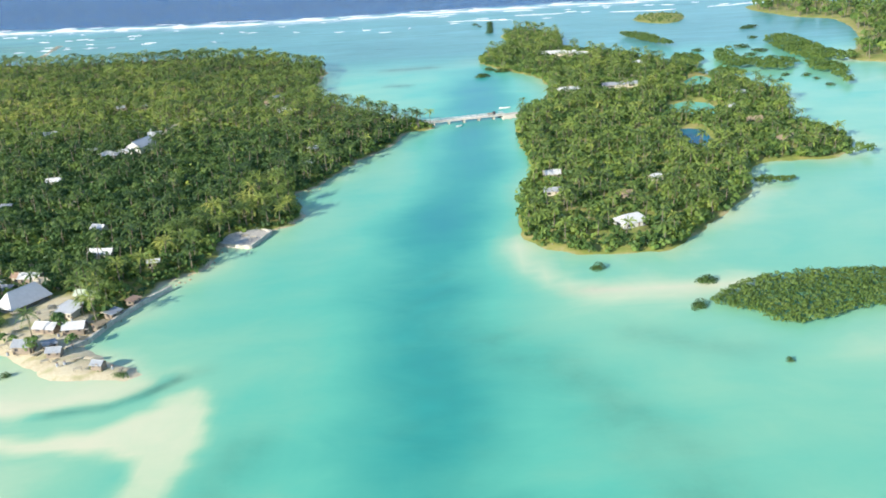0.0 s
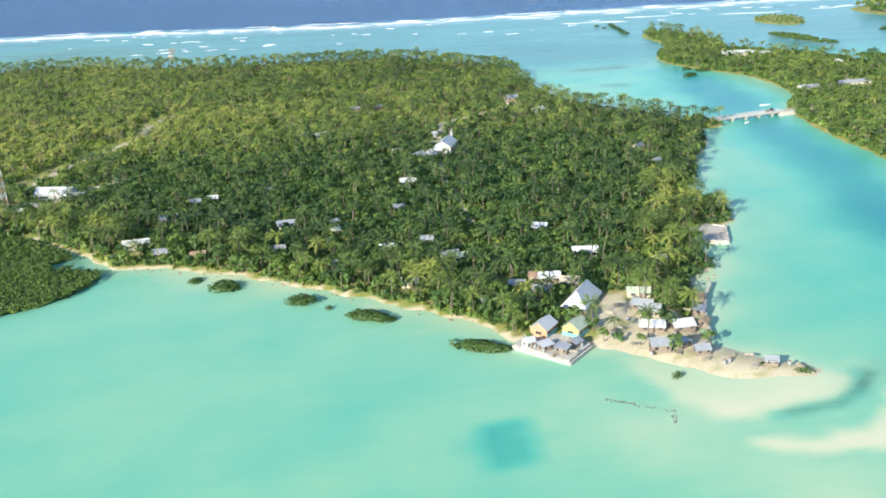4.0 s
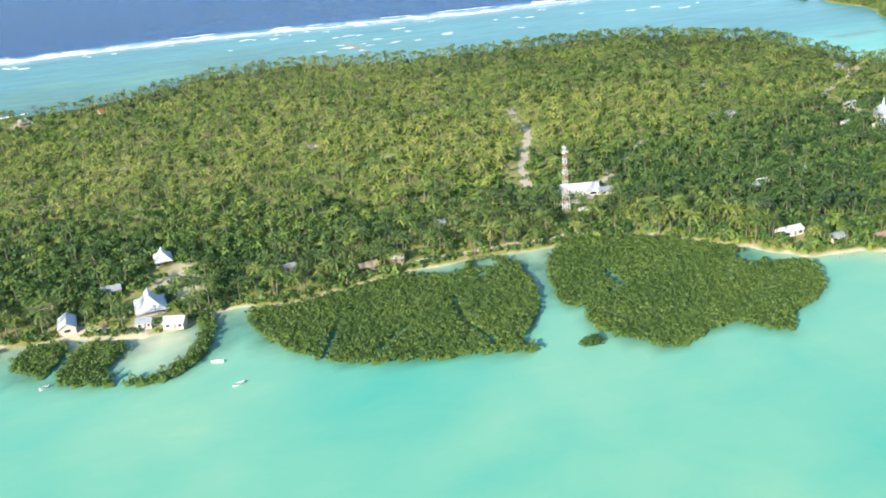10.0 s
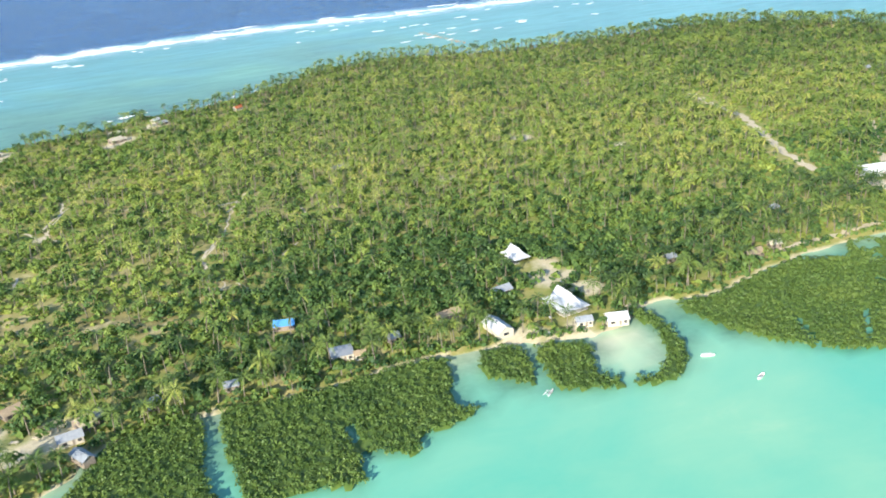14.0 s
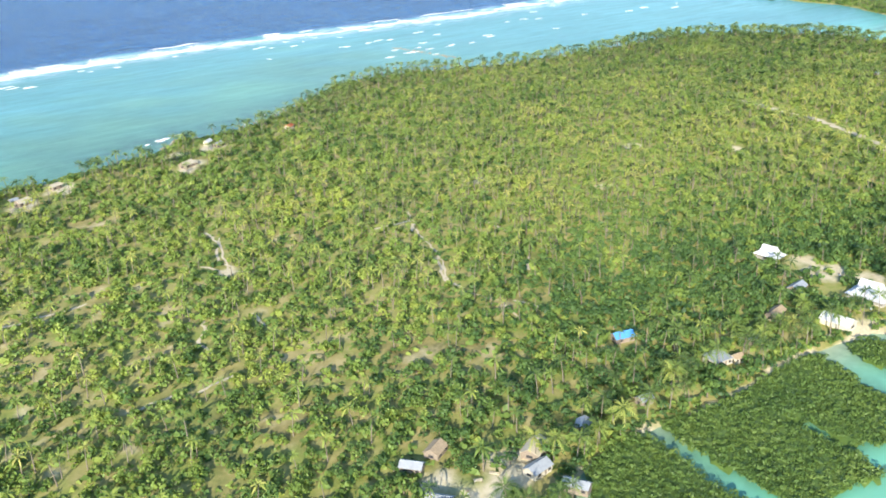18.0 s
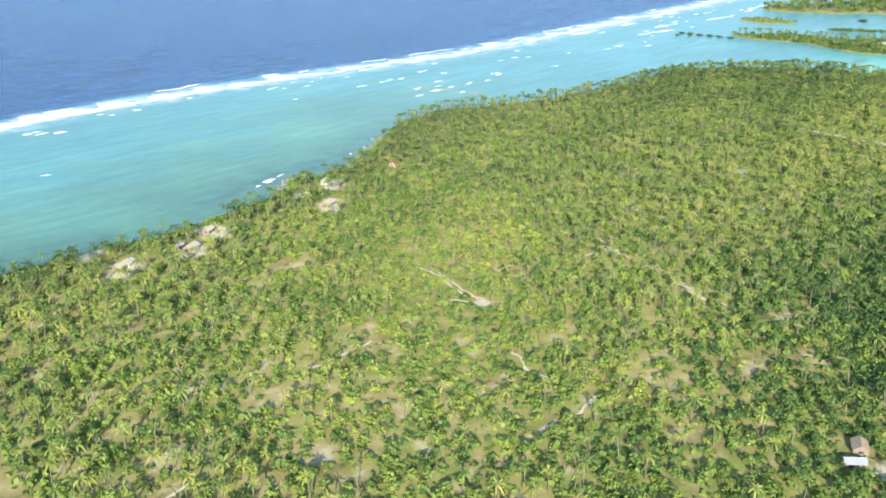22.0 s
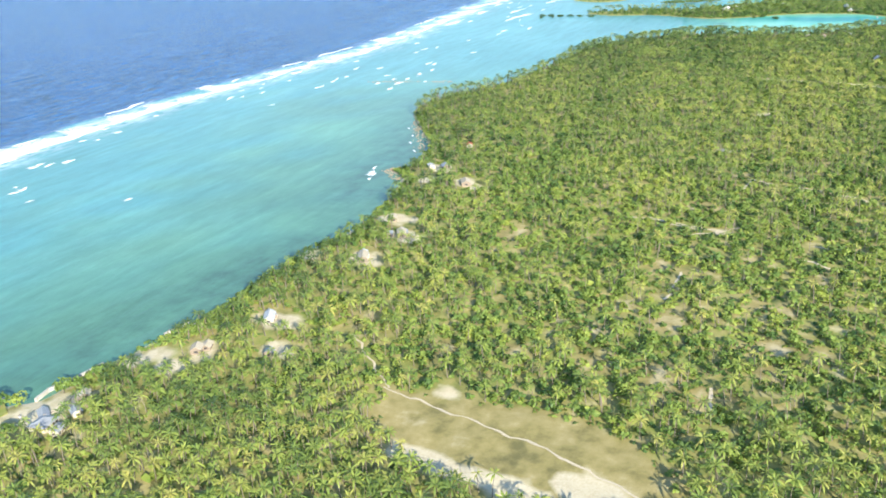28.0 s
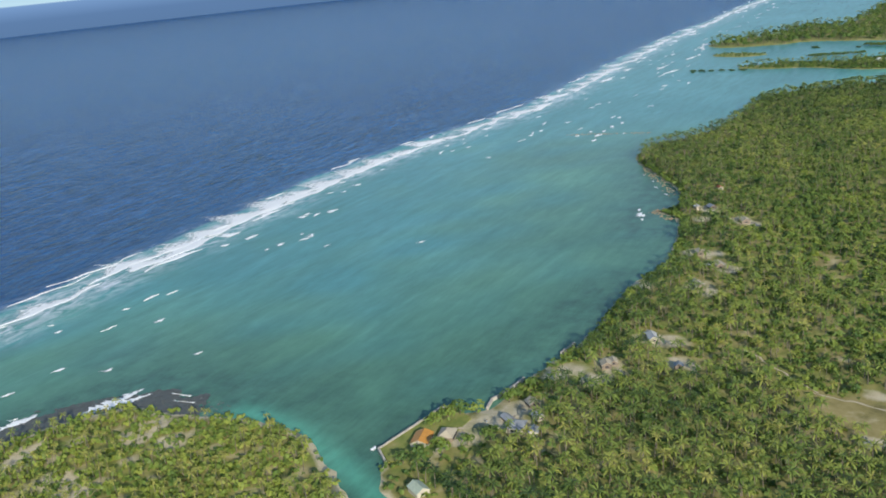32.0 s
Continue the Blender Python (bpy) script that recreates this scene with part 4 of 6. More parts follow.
    if style == "gable":
        for s in (-1, 1):
            bm = bmesh.new()
            a = [bm.verts.new(p) for p in ((s * (hw - 0.02), -hd + 0.02, h), (s * (hw - 0.02), hd - 0.02, h), (s * (hw - 0.02), 0, h + rise * 0.86))]
            b = [bm.verts.new(p) for p in ((s * (hw - 0.18), -hd + 0.02, h), (s * (hw - 0.18), hd - 0.02, h), (s * (hw - 0.18), 0, h + rise * 0.86))]
            bm.faces.new(a), bm.faces.new(b[::-1])
            for q in range(3):
                bm.faces.new((a[q], b[q], b[(q + 1) % 3], a[(q + 1) % 3]))
            part("gable", bm, wall if not openside else roof, top)
    for s in (-1, 1):
        c = [(-ex, s * ey, z0), (ex, s * ey, z0), (ex - cut, s * 0.01, z1), (-ex + cut, s * 0.01, z1)]
        part("roof_slope", slab(bmesh.new(), c if s < 0 else c[::-1], 0.08), roof, top)
    if cut:
        for s in (-1, 1):
            c = [(s * ex, -ey, z0), (s * ex, ey, z0), (s * (ex - cut), 0, z1)]
            part("roof_hip", slab(bmesh.new(), c if s > 0 else c[::-1], 0.08), roof, top)
    part("ridge_cap", bar(bmesh.new(), (-ex + cut, 0, z1), (ex - cut, 0, z1), 0.13, 5), roof, top)
    return top


# the village on the lagoon point
house(-158, 327, 17, 9, 58, IRON, h=2.4, pitch=0.85, style="half", name="meeting_house", label="large open meeting house with a pale hipped iron roof", openside=True)
orange_house = house(-176, 306, 7.5, 6, 52, IRON, ORANGE_WALL, h=3.2, pitch=0.5)
part("painted_base", box(bmesh.new(), -3.85, 3.85, -3.24, -3.12, 0.2, 1.4), TURQ_WALL, orange_house, "turquoise painted lower wall")
yellow_house = house(-165.5, 304, 7, 6, 48, GREEN, YELLOW_WALL, h=3.2, pitch=0.5)
part("painted_base", box(bmesh.new(), -3.6, 3.6, -3.24, -3.12, 0.2, 1.5), TURQ_WALL, yellow_house, "turquoise painted lower wall")
part("painted_base", box(bmesh.new(), -3.74, -3.62, -3.1, 3.1, 0.2, 1.5), TURQ_WALL, yellow_house, "turquoise painted lower wall")
house(-183, 296, 3, 3, 20, IRON, WHITE)
house(-140, 302, 8, 5, -14, IRON, TIMBER, h=2.3)
house(-130, 301, 7, 6, 5, IRON, TIMBER, h=2.3, pitch=0.35)
house(-142, 287, 6, 5, -5, IRON_GREY, TIMBER)
house(-178, 293, 4, 3, 25, IRON, TIMBER, style="flat", h=2.4)
house(-173, 290, 4, 3, -40, IRON_GREY, TIMBER, style="flat", h=2.4)
house(-168, 294, 3.5, 3, 40, IRON_GREY, TIMBER, h=2.2)
house(-130, 282, 4.5, 3.5, 0, IRON_GREY, TIMBER, h=2.2)
house(-170, 339, 7, 5, -10, IRON_GREY, TIMBER)
house(-305, 404, 6, 4, 5, IRON_RUST, TIMBER)
house(-247, 425, 5, 3, 0, GREEN, CREAM)
house(-284, 498, 5, 3.5, 10, IRON_GREY, CREAM)
house(-212, 566, 5, 3, 15, IRON_GREY, CREAM)
house(-136, 331, 8, 4.5, -10, GREEN, CREAM, h=2.3)
house(-137, 314, 7, 5, -20, IRON, CREAM, style="flat")
house(-165, 351, 8, 5, -5, IRON, TIMBER)
house(-119, 361, 5, 3, 10, IRON, CREAM)
house(-120, 312, 5, 3.5, 62, IRON_GREY, TIMBER, h=2.1, style="flat")
house(-122, 302, 4, 3, 55, THATCH, TIMBER, h=2.0)
house(-116, 323, 4.5, 3, 70, IRON_RUST, TIMBER, h=2.0, style="flat")
house(-158, 346, 7, 5, -15, PALE_THATCH, TIMBER, h=2.3)
house(-178, 347, 6, 4, -10, IRON_GREY, TIMBER, h=2.2, style="flat")
house(-134, 288, 4, 3, 30, IRON_GREY, TIMBER, h=2.0, style="flat")
house(-138, 320, 7, 5, -25, IRON, TIMBER, h=2.2, style="flat")
house(-112, 271, 3.6, 3, -15, IRON_GREY, TIMBER, h=2.0)
house(-211, 499, 6, 4, 10, IRON)
house(-190, 560, 7, 3.5, 15, IRON)
house(-184, 603, 8, 5, 15, IRON)
house(-258, 620, 8, 5, 20, IRON, CREAM)
house(-145, 376, 10, 5, -5, IRON)
house(-157, 410, 6, 5, -20, IRON, CREAM)
house(-200, 383, 7, 4.5, 5, IRON_GREY, TIMBER)
house(-217, 453, 5, 3.5, 0, IRON_GREY, TIMBER)
house(-248, 382, 4, 4, 15, IRON_GREY, TIMBER)
house(-270, 439, 8, 4.5, 10, IRON_GREY)
house(-310, 490, 5, 3.5, 0, IRON, CREAM)
house(-108, 662, 9, 7, 20, IRON, style="hip")
house(-122, 690, 9, 5, 10, THATCH, CREAM)
house(-248, 437, 4, 3, 20, IRON_GREY, TIMBER)
house(-219, 702, 5, 3.5, 20, IRON_GREY, TIMBER)
house(-272, 404, 7, 5, 10, IRON_GREY, CREAM)
house(-396, 519, 19, 9.5, -10, IRON, h=3.2, name="meeting_house", label="long white-roofed hall beside the tower")
house(-183, 569, 16, 10, 70, IRON, WHITE, h=4.2, pitch=0.5, name="church", label="white church with a steep pale roof")
house(-198, 552, 9, 7, 30, IRON, WHITE, h=3.2, style="hip")
house(-335, 425, 11, 5, 8, IRON)
house(-322, 411, 6, 4, 5, IRON_GREY, CREAM)
house(-210, 497, 8, 4, 5, IRON, CREAM)
house(-225, 397, 6, 4, 5, IRON, CREAM)
house(-196, 380, 6, 4, 0, GREEN, CREAM)
house(-195, 356, 7, 4, -8, IRON_RUST, CREAM, style="flat")
house(-218, 356, 6, 4, -10, IRON, CREAM)
house(-191, 331, 5, 4, -8, IRON_GREY, TIMBER)
house(-168, 352, 9, 4, -8, IRON_RUST, CREAM)
house(-208, 404, 6, 4, -8, IRON_GREY, TIMBER)
house(-327, 460, 8, 4.5, 10, IRON_GREY)
house(-318, 485, 5, 4, 10, IRON_GREY, CREAM)
house(-267, 622, 7, 4, 20, IRON_GREY, TIMBER)
house(-547, 476, 5, 4, 10, IRON_GREY, TIMBER)
house(-514, 462, 8, 5, 10, THATCH, TIMBER)
house(-500, 466, 5, 4, -10, PALE_THATCH, TIMBER)
house(-236, 701, 6, 4, 20, IRON_GREY, TIMBER)
# the hamlet by the pond
house(-603.5, 513, 12, 7.5, 98, IRON, WHITE, h=2.8, style="bell", openside=True)
house(-606, 459, 16, 12, 98, IRON, WHITE, h=2.6, style="bell", name="meeting_house", label="large meeting house with a steep pale iron roof", openside=True)
house(-638, 452, 12, 6.5, 98, IRON, CREAM, pitch=0.45)
house(-595, 437, 8, 6, -15, IRON, CREAM)
house(-607, 441, 6, 4, -10, IRON_GREY, CREAM)
house(-698, 461, 8, 7, -5, IRON_GREY, CREAM, style="flat")
house(-713, 496, 8, 5, -15, BLUE, TIMBER)
house(-624, 482, 8, 5, 10, IRON_GREY, TIMBER)
house(-692, 457, 4, 3, -5, THATCH, CREAM)
house(-473, 502, 5, 3.5, 5, IRON_GREY, TIMBER)
house(-651, 472, 9, 4.5, 12, THATCH, TIMBER)
house(-677, 464, 4.5, 4.5, 10, IRON_GREY, TIMBER)
house(-740, 457, 5, 4, 0, IRON_GREY, TIMBER)
house(-768, 457, 6, 5, 40, IRON_GREY, TIMBER)
house(-789, 457, 9, 6, 30, PALE_THATCH, TIMBER)
house(-795, 448, 8, 5, 10, IRON_GREY, CREAM)
house(-826, 473, 7, 4, -50, IRON_GREY, TIMBER)
house(-791, 434, 8, 4, -60, IRON_GREY, TIMBER)
house(-829, 453, 8, 5, -50, IRON_GREY, CREAM)
house(-815, 476, 7, 5, 30, THATCH, TIMBER)
# the ocean shore
house(-735, 897, 6, 4, 40, IRON, CREAM)
house(-766, 853, 9, 6, 30, PALE_THATCH, TIMBER)
house(-871, 846, 9, 5, 30, PALE_THATCH, TIMBER)
house(-848, 865, 7, 4, 30, PALE_THATCH, TIMBER)
house(-875, 852, 5, 3, 20, IRON_GREY, TIMBER)
house(-913, 848, 11, 5, 30, PALE_THATCH, TIMBER)
house(-1000, 850, 9, 5, 30, IRON, CREAM)
house(-672, 895, 6, 4, 30, RED, CREAM)
house(-1032, 826, 4, 4, 20, IRON_GREY, TIMBER)
house(-1041, 862, 6, 5, 30, PALE_THATCH, TIMBER)
house(-1118, 878, 9, 8, 10, IRON_GREY, CREAM, style="hip", pitch=0.3)
house(-1120, 868, 5, 4, 20, IRON_GREY, CREAM)
house(-1106, 872, 5, 4, 60, IRON_GREY, CREAM)
house(-1144, 914, 11, 8, 15, ORANGE, CREAM, pitch=0.3)
house(-1136, 905, 9, 7, 15, PALE_THATCH, TIMBER, style="hip")
house(-1182, 893, 8, 6, 60, GREEN, CREAM)
house(-869, 846, 7, 5, 32, IRON_GREY, TIMBER, h=2.2, pitch=0.4)
house(-908, 850, 8, 4, 39, IRON, CREAM, h=2.2, pitch=0.4)
house(-996, 852, 7, 4, 53, IRON_GREY, TIMBER, h=2.2, pitch=0.4)
house(-1036, 860, 6, 4, 27, PALE_THATCH, TIMBER, h=2.2, pitch=0.4)
house(-1093, 881, 6, 5, 48, PALE_THATCH, TIMBER, h=2.2, pitch=0.4)
house(-1112, 885, 7, 4, 55, IRON_GREY, TIMBER, h=2.2, pitch=0.4)
house(-762, 854, 6, 4, 29, PALE_THATCH, TIMBER, h=2.2, pitch=0.4)
house(-731, 887, 7, 5, 36, IRON_GREY, TIMBER, h=2.2, pitch=0.4)
# across the channel
house(-120, 708, 10, 6, 10, IRON, CREAM)
house(56, 461, 8, 5, 10, IRON, CREAM)
house(53, 431, 9, 4.5, 0, IRON_GREY, CREAM)
house(80, 382, 12, 9, 20, IRON, WHITE, style="half")
house(188, 595, 7, 6, 10, IRON, WHITE, style="hip")
house(190, 557, 8, 5, 10, THATCH, TIMBER)
house(191, 508, 9, 6, 20, THATCH, TIMBER)
house(95, 681, 16, 5, 5, IRON, CREAM)
house(134, 690, 26, 5, 5, IRON_GREY, CREAM)
house(111, 853, 30, 7, -4, IRON, CREAM)
house(130, 842, 10, 6, 0, IRON, CREAM)
house(167, 780, 8, 6, 10, IRON, CREAM, style="hip")
house(206, 637, 7, 5, 10, IRON_GREY, TIMBER)
house(105, 446, 6, 4, 20, IRON, CREAM)
house(85, 421, 6, 4, -10, THATCH, TIMBER)
house(-192, 552, 4, 4, 10, IRON_GREY, TIMBER)
house(-74, 541, 6, 4, 40, IRON, CREAM)
house(-74, 507, 5, 4, 40, IRON_GREY, TIMBER)


# ---- bridge over the channel ----
def bridge():
    """A low concrete bridge with post rails, from the main island to the next."""
    ax, ay, bx, by = -8.0, 600.0, 41.0, 612.0
    length, turn = math.hypot(bx - ax, by - ay), math.degrees(math.atan2(by - ay, bx - ax))
    top = empty_at("bridge", ax, ay, 0, turn, "long low concrete road bridge with white post railings", "bridge")
    part("deck", box(bmesh.new(), -2, length + 2, -2.4, 2.4, 2.0, 2.6), CONCRETE, top)
    for s in (-1, 1):
        part("kerb", box(bmesh.new(), -2, length + 2, s * 2.15 - 0.2, s * 2.15 + 0.2, 2.6, 2.85), CONCRETE, top)
        for h in (3.25, 3.75):
            part("rail", bar(bmesh.new(), (-2, s * 2.2, h), (length + 2, s * 2.2, h), 0.10), STEEL_WHITE, top)
        for n in range(22):
            x = -1.8 + n * (length + 3.6) / 21
            part("rail_post", box(bmesh.new(), x - 0.12, x + 0.12, s * 2.2 - 0.12, s * 2.2 + 0.12, 2.8, 3.9), STEEL_WHITE, top)
    for n in range(5):
        x = 5 + n * (length - 10) / 4
        pier = part("pier", box(bmesh.new(), x - 0.5, x + 0.5, -1.9, 1.9, -2.5, 1.6), CONCRETE, top)
        part("pier_cap", box(bmesh.new(), x - 0.8, x + 0.8, -2.3, 2.3, 1.6, 2.0), CONCRETE, pier)


def causeway(name, x0, y0, x1, y1, wide, label):
    """A ramp of coral rock with a gravel road on it."""
    length, turn = math.hypot(x1 - x0, y1 - y0), math.degrees(math.atan2(y1 - y0, x1 - x0))
    top = empty_at(name, x0, y0, 0, turn, label, "embankment")
    bm = box(bmesh.new(), 0, length, -wide / 2, wide / 2, -1.5, 2.3, 1.2)
    part("embankment", bm, CONCRETE, top)
    part("road", box(bmesh.new(), 0.5, length + 3, -2.0, 2.0, 2.2, 2.45), ROAD, top)
    r = random.Random(5)
    for n in range(40):
        s = r.choice((-1, 1))
        x, k = r.uniform(0, length), r.uniform(0.4, 0.9)
        y = s * (wide / 2 - r.uniform(-0.8, 0.4))
        bm = bmesh.new()
        bmesh.ops.create_icosphere(bm, subdivisions=1, radius=k)
        for v in bm.verts:
            v.co = Vector((v.co.x * r.uniform(0.7, 1.3) + x, v.co.y * r.uniform(0.7, 1.3) + y, v.co.z * 0.7 + 0.3))
        part("boulder", bm, PALE_THATCH if n % 3 == 0 else CONCRETE, top)


bridge()
causeway("bridge_ramp", 41, 612, 60, 617, 9, "pale coral rock ramp at the bridge's end")
causeway("bridge_ramp", -24, 596, -8, 600, 8, "dark coral rock ramp at the bridge's end")


def truck(x, y, z, turn, label):
    top = empty_at("truck", x, y, z, turn, label, "truck")
    part("chassis", box(bmesh.new(), -2.6, 2.6, -0.8, 0.8, 0.5, 0.8), DARK, top)
    part("cab", box(bmesh.new(), 0.9, 2.6, -0.95, 0.95, 0.75, 2.3, 0.18), DARK, top, "dark painted cab")
    part("load_bed", box(bmesh.new(), -2.6, 0.7, -1.0, 1.0, 0.8, 1.5), TIMBER, top)
    part("windscreen", box(bmesh.new(), 2.5, 2.56, -0.7, 0.7, 1.5, 2.05), HULL, top)
    for wx in (-1.7, 1.7):
        for wy in (-0.9, 0.9):
            part("wheel", bar(bmesh.new(), (wx, wy - 0.14, 0.45), (wx, wy + 0.14, 0.45), 0.45, 10), TYRE, top)


truck(35, 611.0, 2.6, 14, "small dark truck crossing the concrete bridge")


def vehicle(x, y, turn, label):
    top = empty_at("van", x, y, LAND_Z, turn, label, "van")
    part("body", box(bmesh.new(), -2.3, 2.3, -0.95, 0.95, 0.4, 1.3, 0.06), HULL, top)
    part("cabin", box(bmesh.new(), -2.1, 1.5, -0.88, 0.88, 1.3, 2.1, 0.22), DARK, top, "dark glazed cabin")
    part("roof", box(bmesh.new(), -1.85, 1.25, -0.68, 0.68, 2.1, 2.2), HULL, top)
    for wx in (-1.4, 1.4):
        for wy in (-0.9, 0.9):
            part("wheel", bar(bmesh.new(), (wx, wy - 0.1, 0.36), (wx, wy + 0.1, 0.36), 0.36, 10), TYRE, top)
    HOUSES.append((x, y, 4.0))


vehicle(-246, 426, 5, "white van parked among the village trees")


# ---- radio tower ----
def tower(x, y, height, base, tip, bays):
    """A square lattice mast in red and white bands."""
    top = empty_at("radio_tower", x, y, LAND_Z - 0.3, 12, "tall red and white steel lattice radio tower", "tower")
    HOUSES.append((x, y, 3.0))
    at = lambda n, c: ((base + (tip - base) * n / bays) / 2 * c[0], (base + (tip - base) * n / bays) / 2 * c[1], height * n / bays)
    corners = ((-1, -1), (1, -1), (1, 1), (-1, 1))
    for n in range(bays):
        paint = STEEL_RED if n % 2 == 0 else STEEL_WHITE
        for q in range(4):
            c, d = corners[q], corners[(q + 1) % 4]
            part("leg", bar(bmesh.new(), at(n, c), at(n + 1, c), 0.09), paint, top)
            part("brace", bar(bmesh.new(), at(n, c), at(n + 1, d), 0.045), paint, top)
            part("brace", bar(bmesh.new(), at(n, d), at(n + 1, c), 0.045), paint, top)
            part("strut", bar(bmesh.new(), at(n + 1, c), at(n + 1, d), 0.045), paint, top)
    part("platform", box(bmesh.new(), -tip * 0.7, tip * 0.7, -tip * 0.7, tip * 0.7, height - 0.2, height), STEEL_WHITE, top)
    part("antenna", bar(bmesh.new(), (0, 0, height), (0, 0, height + 1.6), 0.10), STEEL_WHITE, top)
    for s in (-1, 1):
        part("dish", bar(bmesh.new(), (s * 0.9, -0.9, height - 2.5), (s * 1.1, -1.3, height - 2.5), 0.6, 10), STEEL_WHITE, top, "round white dish")


tower(-412.5, 492, 34.0, 2.8, 1.2, 12)
house(-405, 489, 3.5, 3, 5, GREEN, CREAM, label="small equipment hut with a faded green roof by the tower")
house(-384, 514, 8, 6, 8, IRON_GREY, CREAM, h=2.5, pitch=0.3)

# the church's porch and spire
porch = empty_at("church_spire", -178.5, 578, LAND_Z - 0.3, 20, "slim white church spire", "spire")
part("shaft", box(bmesh.new(), -0.6, 0.6, -0.6, 0.6, 0, 7.0), WHITE, porch)
bm = bmesh.new()
bmesh.ops.create_cone(bm, segments=4, radius1=0.85, radius2=0.06, depth=4.6, cap_ends=True, matrix=Matrix.Translation((0, 0, 9.3)) @ Matrix.Rotation(radians(45), 4, "Z"))
part("steeple", bm, IRON, porch)
part("louvre", box(bmesh.new(), -0.35, 0.35, -0.68, -0.61, 5.0, 6.4), DARK, porch)


WALL_STONE = simple("weathered coral concrete", (0.50, 0.46, 0.39), 0.95, 0.0, 0.35, 0.7)


# ---- sea walls and platforms ----
def sea_wall(points, high, thick, label, low=-0.8):
    """A wall of coral blocks along an open line: each length of it and its coping."""
    x0, y0 = points[0]
    top = empty_at("sea_wall", x0, y0, 0, 0, label, "wall")
    r = random.Random(int(abs(x0)))
    for (ax, ay), (bx, by) in zip(points[:-1], points[1:]):
        span = math.hypot(bx - ax, by - ay)
        count = max(1, round(span / 2.6))
        ux, uy = (bx - ax) / span, (by - ay) / span
        for n in range(count):
            s0, s1 = span * n / count + 0.03, span * (n + 1) / count - 0.03
            k, hh = thick / 2 * r.uniform(0.85, 1.15), high + r.uniform(-0.12, 0.12)
            px, py = -uy * k, ux * k
            base = [(ax + ux * s0 + px, ay + uy * s0 + py), (ax + ux * s0 - px, ay + uy * s0 - py), (ax + ux * s1 - px, ay + uy * s1 - py), (ax + ux * s1 + px, ay + uy * s1 + py)]
            bm = bmesh.new()
            slab(bm, [(x - x0, y - y0, hh) for x, y in base], hh - low)
            part("block", bm, WALL_STONE, top)


sea_wall([(-1120, 924), (-1134, 926), (-1157, 930), (-1166, 920)], 2.2, 0.9, "pale coral stone sea wall round a shore compound")
sea_wall([(-1108, 914), (-1111, 923), (-1120, 924)], 2.2, 0.9, "pale coral stone sea wall at the compound's corner")
sea_wall([(-1103, 901), (-1094, 903), (-1082, 899.5), (-1066, 898)], 1.7, 1.1, "low pale sea wall along the ocean beach")
sea_wall([(-1031, 892), (-1016, 890)], 1.6, 1.1, "short pale sea wall along the ocean beach")
sea_wall([(-182, 306), (-188, 298), (-172, 283), (-162, 294)], 1.15, 0.6, "weathered concrete wall round a waterside platform")

sea_wall([(-128, 287), (-123, 292), (-119, 309), (-113, 325), (-106, 338)], 1.9, 1.0, "weathered stone bank wall beside the village")
sea_wall([(-98, 386), (-83, 380), (-77, 399), (-84, 404)], 1.7, 1.0, "pale rubble wall round a small wharf")
wharf = empty_at("wharf", -87, 392, 0, 0, "pale coral rubble wharf on the channel bank", "wharf")
part("fill", slab(bmesh.new(), [(-11, -6, 1.35), (4, -11, 1.35), (9, 6, 1.35), (3, 11, 1.35), (-8, 8, 1.35)], 2.4), WALL_STONE, wharf)
top = empty_at("platform_fill", -174, 295, 0, 0, "pale packed coral platform beside the lagoon", "platform")
bm = bmesh.new()
slab(bm, [(-13.4, 3.2, 1.42), (1.8, -11.4, 1.42), (11.4, -0.6, 1.42), (8, 8, 1.42), (-8, 10, 1.42)], 2.4)
part("slab", bm, CONCRETE, top)


top = empty_at("yard_fill", -1140, 915, 0, 0, "dry grass yard behind the compound's sea wall", "yard")
bm = bmesh.new()
slab(bm, [(-25.0, 4.5, 1.62), (-20, -12, 1.66), (24, -12, 1.66), (31, -1, 1.62), (29, 7.4, 1.62), (20, 8.6, 1.62), (6, 10.4, 1.62), (-16.6, 14.4, 1.62)], 2.6)
part("turf", bm, GROUND, top)

SHELF = simple("dark wet reef rock", (0.105, 0.11, 0.095), 0.6, 0.0, 0.4, 0.35)
# dark reef shelf off the western island's ocean beach
xy, tris = sheet(np.arange(-1330, -1110, 1.8), np.arange(990, 1200, 1.8))
out = -inward(xy, LANDS["west"])
ring = (out + 5 * lumps(xy, 40, 55) + 2 * lumps(xy, 11, 56) < 22) & (out > -2) & (xy[:, 1] - 0.55 * (xy[:, 0] + 1160) > 1040)
tris = tris[ring[tris].all(1)]
idx = np.unique(tris)
back = np.zeros(len(xy), int)
back[idx] = np.arange(len(idx))
zr = 0.14 + 0.14 * lumps(xy, 9, 57) + 0.10 * lumps(xy, 3.5, 58)
tagged(new("reef_shelf", mesh_of("reef_shelf", np.column_stack([xy, zr])[idx], back[tris], [SHELF])), "dark wet rock shelf awash off the ocean beach", "reef", kind="structure")


